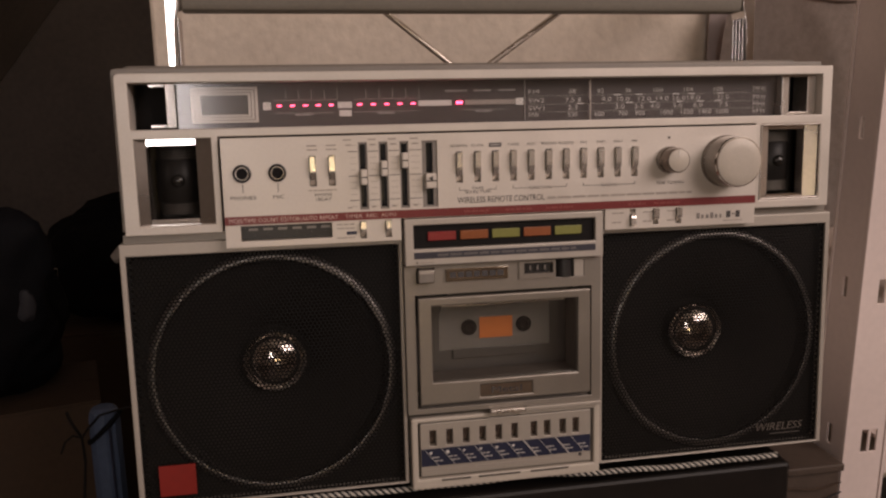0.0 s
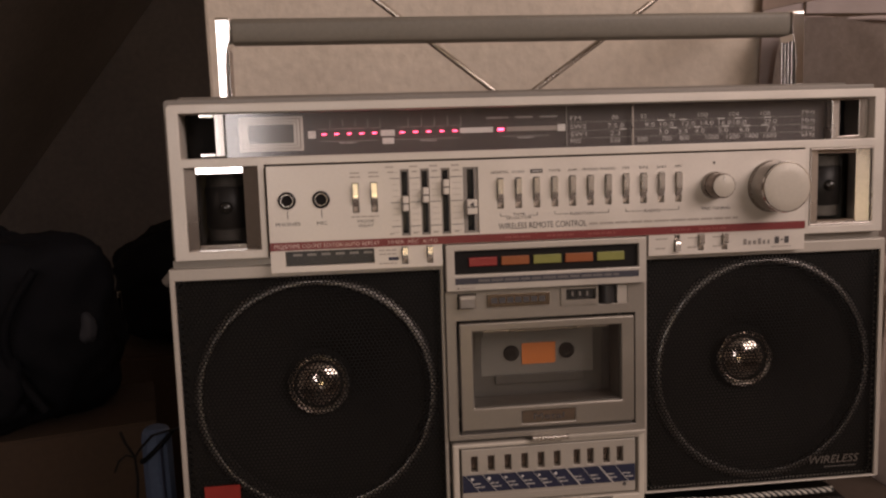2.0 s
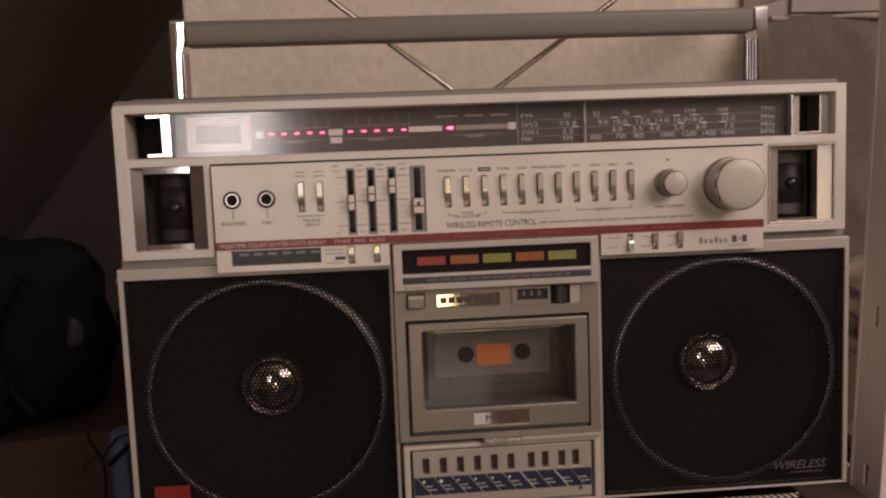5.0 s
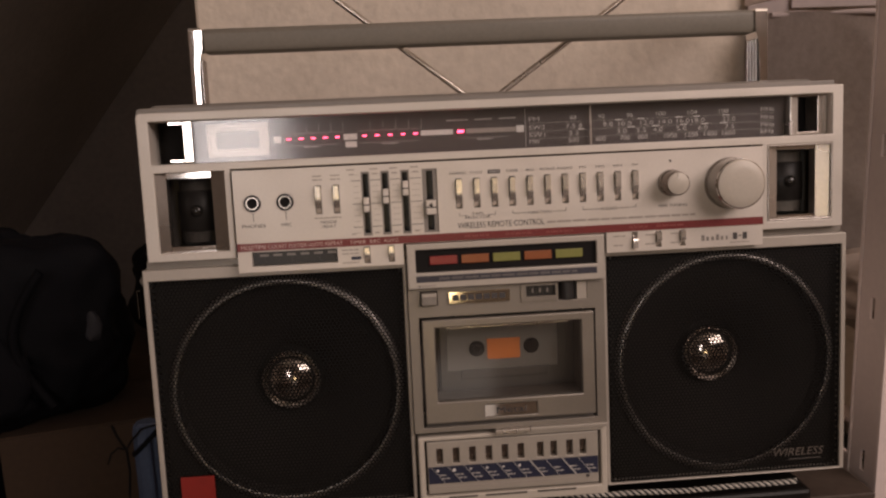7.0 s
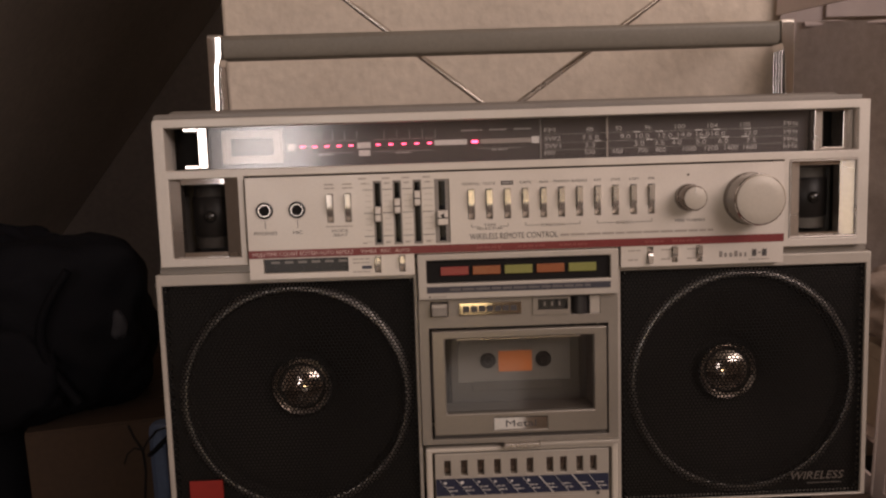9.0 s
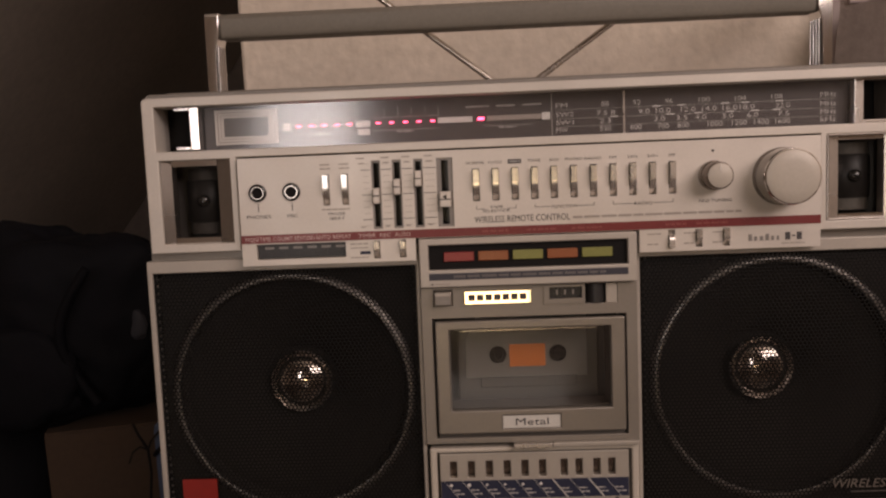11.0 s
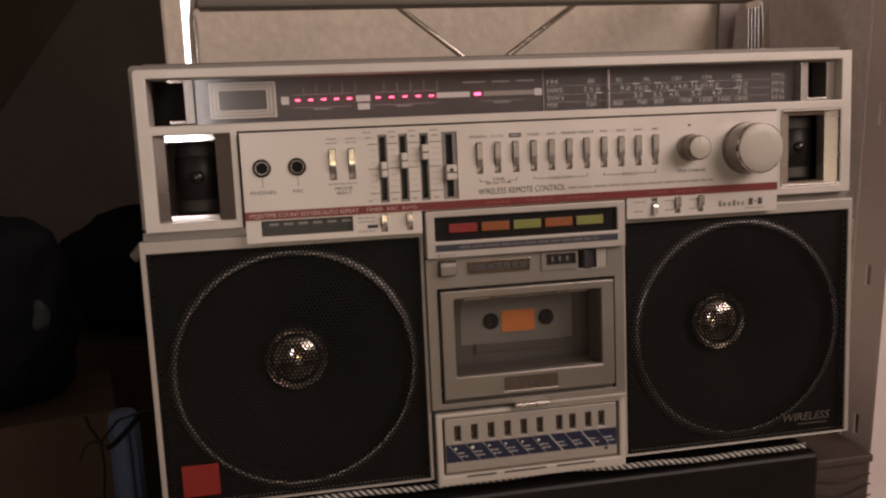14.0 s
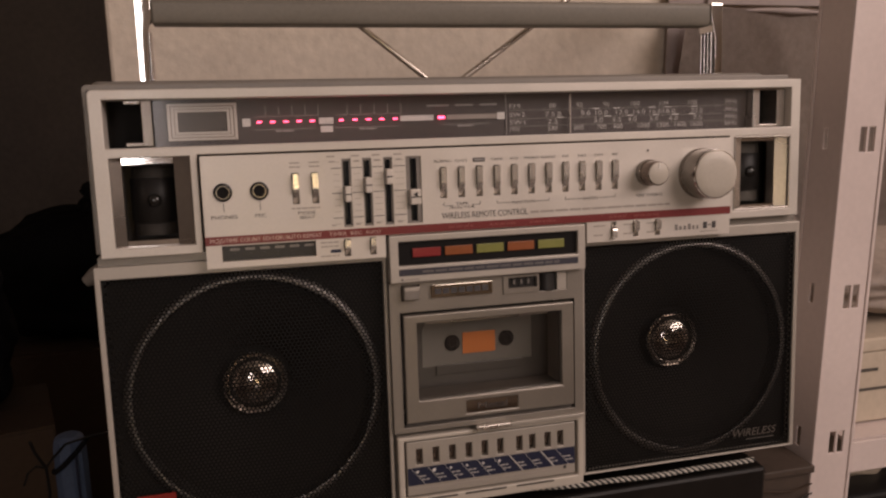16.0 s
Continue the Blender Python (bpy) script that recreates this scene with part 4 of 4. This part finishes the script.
def build_radio():
    build_case()
    for cx in (-0.1668, 0.1694):
        build_speaker(cx)
    build_plate()
    build_dial()
    build_tweeter(-0.2476, -0.1994, CHEEK, CHROME, 0.0064, GROOVE, BAFFLE)
    # Same tweeter in paler materials: the brighter reflections here are put into the colours.
    build_tweeter(0.1992, 0.2488, ALU, POLISH, 0.0095, HORNLIT, HORNLIT)
    part("tweeter_trim", pierced(0.1991, 0.2489, 0.2004, 0.2572, 0.0034, 0.0058, [(0.2004, 0.2476, 0.2018, 0.2558)]), CHEEK, radio, "thin metal trim round the tweeter", 0.0008)
    build_deck()
    build_keys()
    build_handle()
    build_antennas()
    part("strap_lug", tube([(-0.2625, 0.045, 0.180), (-0.2680, 0.045, 0.178), (-0.2745, 0.045, 0.174)], [0.0075, 0.0060, 0.0035], 16), SLOTGREY, radio, "small grey strap lug", smooth=60)
    part("sticker", box(-0.2490, -0.2243, 0.0088, 0.0094, 0.0095, 0.0318), STICKER, radio, "plain red square sticker")
    lettering("WIRELESS", 0.2272, 0.0172, 0.0093, 0.0062, SIGN, radio, 0.0405, "CENTER", 0.25, "slanted metal lettering")
    print_bars("fine_print", 0.2190, 0.2450, 0.0112, 0.0093, 0.0009, GROOVE, radio, 95, 0.009)
    build_cassette()
    build_grille(-0.2595, -0.0763, 0.0028, 0.1799, 0.0100)
    build_grille(0.0763, 0.2595, 0.0028, 0.1799, 0.0100)


build_radio()


# ---- things round the radio ----
def build_cabinet():
    c = thing("cabinet", "black lacquered cabinet that carries the radio", "cabinet")
    part("body", box(-0.268, 0.236, 0.004, 0.30, -0.80, -0.013), CABINET, c, "glossy black body", 0.003)
    part("door", box(-0.262, 0.230, 0.0005, 0.0038, -0.76, -0.20), CABINET, c, "plain black door", 0.001)


def build_cord():
    """Two plaited strands lying along the radio's foot."""
    c = thing("cord", "black and white twisted cord under the radio", "cord")
    for n, m in enumerate((CORD_W, CORD_B, CORD_W, CORD_B)):
        pts = []
        for i in range(520):
            x = -0.215 + 0.438 * i / 519
            a = 2 * math.pi * x / 0.0100 + n * math.pi / 2
            sag = 0.0010 * math.sin(x * 31) + 0.0006 * math.sin(x * 83)
            deep = 0.0040 + 0.0075 * min(1.0, max(0.0, (0.075 - x) / 0.05))
            pts.append((x, deep + 0.0012 * math.cos(a), -0.0052 + sag * 0.7 + 0.0012 * math.sin(a)))
        part("strand", tube(pts, 0.00108, 6), m, c, smooth=60)


def build_shelf():
    s = thing("metal_shelf", "white slotted steel shelf standing beside the radio", "shelf", m=pose(0, 0, 0, 0.8, 0.35, 0))
    w, t, x, y = 0.0385, 0.0022, 0.3118, 0.040

    def angle_post(px, py, flip=1):
        bm = bmesh.new()
        slots = [(0.0165, 0.0226), (0.0252, 0.0313)]
        zs = [-0.0195 + 0.1350 * k for k in range(-5, 9)]
        pierced(px, px + w, -0.80, 1.25, py, py + t, [(px + a, px + b, z - 0.0103, z + 0.0103) for a, b in slots for z in zs], bm)
        bm2 = pierced(py + t, py + w, -0.80, 1.25, px, px + t, [(py + 0.018, py + 0.0235, z - 0.0090, z + 0.0090) for z in zs])
        for v in bm2.verts:
            v.co = (v.co.y, v.co.x, v.co.z)
        me = bpy.data.meshes.new("tmp")
        bm2.to_mesh(me)
        bm2.free()
        bm.from_mesh(me)
        bpy.data.meshes.remove(me)
        part("post", bm, STEEL, s, "white slotted angle post", 0.0006)
        part("post_lip", box(px - 0.0012, px + 0.0034, py + w, py + w + 0.003, -0.80, 1.25), STEEL, s, bevel=0.0006)
        part("post_lip", box(px + w, px + w + 0.003, py - 0.0012, py + 0.0034, -0.80, 1.25), STEEL, s, bevel=0.0006)

    angle_post(x, y)
    part("rear_post", box(0.3375, 0.3860, 0.3715, 0.3740, -0.80, 1.25), LILAC, s, "dull lilac rear post", 0.0006)
    for z in (-0.34, -0.055, 0.385):
        if z < 0.3:
            part("shelf_board", box(x + 0.046, 1.20, y + 0.010, 0.330, z + 0.026, z + 0.030), STEEL, s, "white steel shelf board")
        part("beam", box(x + 0.046, 1.20, y + 0.004, y + 0.007, z, z + 0.030), STEEL, s, "white front beam", 0.0008)
        # The rear beam's shade is put into its colour; no board above casts it.
        part("rear_beam", box(0.3865, 1.20, 0.3665, 0.3700, z, z + 0.030), LILAC, s, "rear beam with its shade painted in as dull lilac", 0.0008)
        part("side_beam", box(x + 0.0025, x + 0.006, y + w + 0.005, 0.330, z, z + 0.030), STEEL, s, "white side beam", 0.0008)


def lumpy(name, label, category, mat, centre, size, seed, sub=4, amount=0.12, square=3.0):
    """A soft stuffed shape: a rounded box with folds."""
    bm = bmesh.new()
    bmesh.ops.create_icosphere(bm, subdivisions=sub, radius=1.0)
    off = Vector((seed * 3.1, seed * 1.7, seed))
    for v in bm.verts:
        d = v.co.normalized()
        k = (abs(d.x) ** square + abs(d.y) ** square + abs(d.z) ** square) ** (-1 / square)
        f = 1 + amount * noise.noise(d * 1.6 + off) + amount * 0.5 * noise.noise(d * 4.5 + off) + amount * 0.2 * abs(noise.noise(d * 9 + off))
        v.co = Vector((d.x * size[0], d.y * size[1], d.z * size[2])) * k * f
    ob = link_mesh(name, bm, mat, 80)
    ob.location = centre
    return tagged(ob, label, category)


def lump_part(name, mat, parent, centre, size, seed, sub=4, amount=0.2, square=4.0, label=""):
    ob = lumpy(name, label, "", mat, centre, size, seed, sub, amount, square)
    ob.parent = parent
    return ob


def build_left_clutter():
    b = thing("cardboard_box", "brown cardboard box standing in the shade under a black bag", "box", m=pose(-0.575, 0.407, 0, 0, 0, 14))
    part("carton", box(0, 0.190, 0, 0.160, -0.80, -0.0870), CARD, b, "brown carton with shade put into its colour", 0.002)
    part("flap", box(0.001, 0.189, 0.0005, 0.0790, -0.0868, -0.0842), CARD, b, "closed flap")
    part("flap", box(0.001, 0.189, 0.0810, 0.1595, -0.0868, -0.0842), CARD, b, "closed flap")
    bag = thing("backpack", "black nylon backpack slumped on the brown carton with shade put into its colour", "bag")
    lump_part("main_bag", BAGCLOTH, bag, (-0.600, 0.505, 0.034), (0.150, 0.085, 0.118), 2, 5, 0.16)
    lump_part("front_pocket", BAGCLOTH, bag, (-0.630, 0.425, -0.015), (0.105, 0.028, 0.064), 4, 4, 0.2)
    lump_part("side_flap", GREYCLOTH, bag, (-0.462, 0.452, 0.040), (0.010, 0.008, 0.020), 8, 3, 0.25, 2.5, "small grey-blue side flap")
    strap = [(-0.500 - 0.04 * math.sin(f * 3.0), 0.410 - 0.006 * math.sin(f * 5), 0.120 - 0.17 * f) for f in [n / 14 for n in range(15)]]
    part("strap", tube(strap, 0.006, 8), BAGCLOTH, bag, "black webbing strap", smooth=60)
    big = thing("large_carton", "large brown carton with shade put into its colour far back in the shade", "box")
    part("carton", box(-1.05, -0.292, 1.22, 1.62, -0.80, -0.231), CARD, big, "brown carton with shade put into its colour", 0.004)
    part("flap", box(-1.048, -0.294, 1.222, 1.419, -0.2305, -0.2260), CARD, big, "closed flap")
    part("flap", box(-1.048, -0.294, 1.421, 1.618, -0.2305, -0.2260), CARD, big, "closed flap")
    duffel = thing("travel_bag", "black travel bag with a zip lying on the large carton", "bag")
    lump_part("main_bag", BAGCLOTH, duffel, (-0.440, 1.36, -0.095), (0.225, 0.120, 0.135), 5, 5, 0.14)
    lump_part("top_pocket", BAGCLOTH, duffel, (-0.380, 1.37, 0.055), (0.110, 0.080, 0.050), 6, 4, 0.2)
    part("zip_pull", box(-0.6500, -0.6420, 1.2380, 1.2420, -0.150, -0.085), MIRROR, duffel, "thin metal zip pull", 0.001)
    lumpy("cloth_sack", "dark cloth sack in the shade", "bag", BAGCLOTH, (-0.84, 0.62, -0.40), (0.215, 0.14, 0.42), 7)
    u = thing("umbrella", "blue folded umbrella in a sleeve with a black strap", "umbrella")
    pts = [(-0.3185, 0.165, z) for z in (-0.80, -0.30, -0.15, -0.02, 0.010, 0.016, 0.019)]
    part("sleeve", tube(pts, [0.0105, 0.0128, 0.0131, 0.0131, 0.0129, 0.0118, 0.0085], 9), BLUE, u, "blue nylon sleeve", 0.0012, smooth=30)
    part("seam", tube([(-0.3125, 0.1530, -0.70), (-0.3125, 0.1526, -0.30), (-0.3125, 0.1524, 0.010)], 0.0010, 6), NAVY, u, "dark seam", smooth=60)
    strap = [(-0.3185 + 0.0138 * math.cos(a), 0.165 - 0.0142 * math.sin(a), 0.001 + 0.013 * math.cos(a)) for a in [math.pi * n / 14 for n in range(15)]]
    part("strap", tube(strap, 0.0022, 8), BAGCLOTH, u, "black wrist strap", smooth=60)
    c = thing("cable", "thin black forked cable hanging beside the umbrella", "cable")
    runs = (((-0.3445, 0.150, 0.022), (-0.3425, 0.154, 0.010), (-0.3370, 0.159, -0.006), (-0.3365, 0.160, -0.028), (-0.3420, 0.160, -0.075), (-0.3440, 0.160, -0.30), (-0.3440, 0.160, -0.79)),
            ((-0.3370, 0.159, -0.006), (-0.3440, 0.158, -0.003), (-0.3505, 0.157, -0.008), (-0.3545, 0.157, -0.018)),
            ((-0.3370, 0.159, -0.006), (-0.3290, 0.150, 0.006), (-0.3180, 0.147, 0.018), (-0.2950, 0.140, 0.026), (-0.2650, 0.135, 0.030)))
    for n, run in enumerate(runs):
        part("cable_run", tube(run, 0.0013 if n == 0 else 0.0010, 8), MATT, c, smooth=60)


def build_right_clutter():
    sheet = thing("plastic_sheet", "dull crumpled plastic sheet hanging behind the shelf", "sheet")
    bm, grid = bmesh.new(), []
    for k in range(61):
        row = []
        for i in range(81):
            x, z = 0.338 + 0.655 * i / 80, -0.02 + 0.400 * k / 60
            q = Vector((x * 5.0 + z * 2.2, z * 4.0, 0.3))
            y = 0.322 + 0.016 * noise.noise(q) + 0.018 * abs(noise.noise(q * 1.7)) + 0.003 * noise.noise(q * 6)
            row.append(bm.verts.new((x, y, z)))
        grid.append(row)
    for a, b in zip(grid, grid[1:]):
        for i in range(80):
            bm.faces.new([a[i], a[i + 1], b[i + 1], b[i]])
    bmesh.ops.solidify(bm, geom=bm.faces[:], thickness=0.002)
    part("film", bm, FABRIC, sheet, "crumpled film", smooth=70)
    part("rolled_edge", tube([(0.345 + 0.650 * n / 20, 0.320 + 0.006 * math.sin(n * 1.3), 0.377 + 0.001 * math.sin(n * 0.9)) for n in range(21)], [0.0028 + 0.0012 * math.sin(n * 2.1) for n in range(21)], 10), LILAC, sheet, "rolled upper edge", smooth=60)
    p = thing("paper_box", "pale flat carton with slits on the shelf", "box")
    part("carton", box(0.372, 0.70, 0.075, 0.27, -0.0242, 0.046), KRAFT, p, "pale carton", 0.002)
    part("lid", box(0.370, 0.702, 0.073, 0.272, 0.0465, 0.0600), KRAFT, p, "pale lid", 0.002)
    part("slit", box(0.385, 0.60, 0.0742, 0.0752, 0.0080, 0.0105), GROOVE, p)
    part("slit", box(0.385, 0.407, 0.0742, 0.0752, 0.0270, 0.0300), GROOVE, p)
    lumpy("grey_cloth", "folded grey cloth lying on the pale carton", "cloth", FABRIC, (0.52, 0.17, 0.100), (0.15, 0.09, 0.038), 9, 5, 0.2)
    t = thing("black_tray", "black tray with odds and ends on the lower shelf", "tray")
    part("tray", pierced(0.37, 0.66, -0.225, -0.105, 0.08, 0.30, []), BLACK, t, "black tray", 0.004)
    lumpy("paper_scrap", "crumpled pale paper on the black tray", "paper", KRAFT, (0.44, 0.17, -0.098), (0.05, 0.05, 0.012), 11, 3, 0.3)
    tagged(link_mesh("support_box", box(0.36, 0.68, 0.07, 0.32, -0.31, -0.2255), KRAFT), "pale box under the black tray", "box")
    c = thing("white_cable", "white cable hanging behind the radio", "cable")
    part("cable_run", tube([(0.296 + 0.012 * math.sin(math.pi * f), 0.12, 0.10 + 0.165 * f) for f in [n / 12 for n in range(13)]], 0.0035, 10), CORD_W, c, smooth=60)
    part("cable_run", tube([(0.296 + 0.022 * (1 - math.cos(math.pi * f / 2)), 0.12 + 0.02 * f, 0.265 + 0.010 * math.sin(math.pi * f)) for f in [n / 8 for n in range(9)]], 0.0035, 10), CORD_W, c, smooth=60)
    bb = thing("side_box", "brown box with a flat lid standing beside the black cabinet", "box")
    part("body", box(0.2395, 0.302, 0.030, 0.30, -0.80, -0.0395), BOARD, bb, "brown body", 0.002)
    part("lid", box(0.2385, 0.303, 0.026, 0.302, -0.0392, -0.0325), BOARD, bb, "paler brown lid", 0.0012)
    w = thing("wire_tangle", "thin pale wires hanging in front of the brown box", "wires")
    rng = random.Random(14)
    for n in range(6):
        z0, sag = -0.050 - 0.009 * n, rng.uniform(0.002, 0.008)
        pts = [(0.241 + 0.060 * k / 14, 0.0265 - 0.001 * (n % 3), z0 - sag * math.sin(math.pi * k / 14) + 0.0012 * math.sin(k * 0.5 + n)) for k in range(15)]
        part("wire", tube(pts, 0.0007, 6), (CARD, CORD_B, BOARD)[n % 3], w, smooth=60)


build_cabinet()
build_cord()
build_shelf()
build_left_clutter()
build_right_clutter()
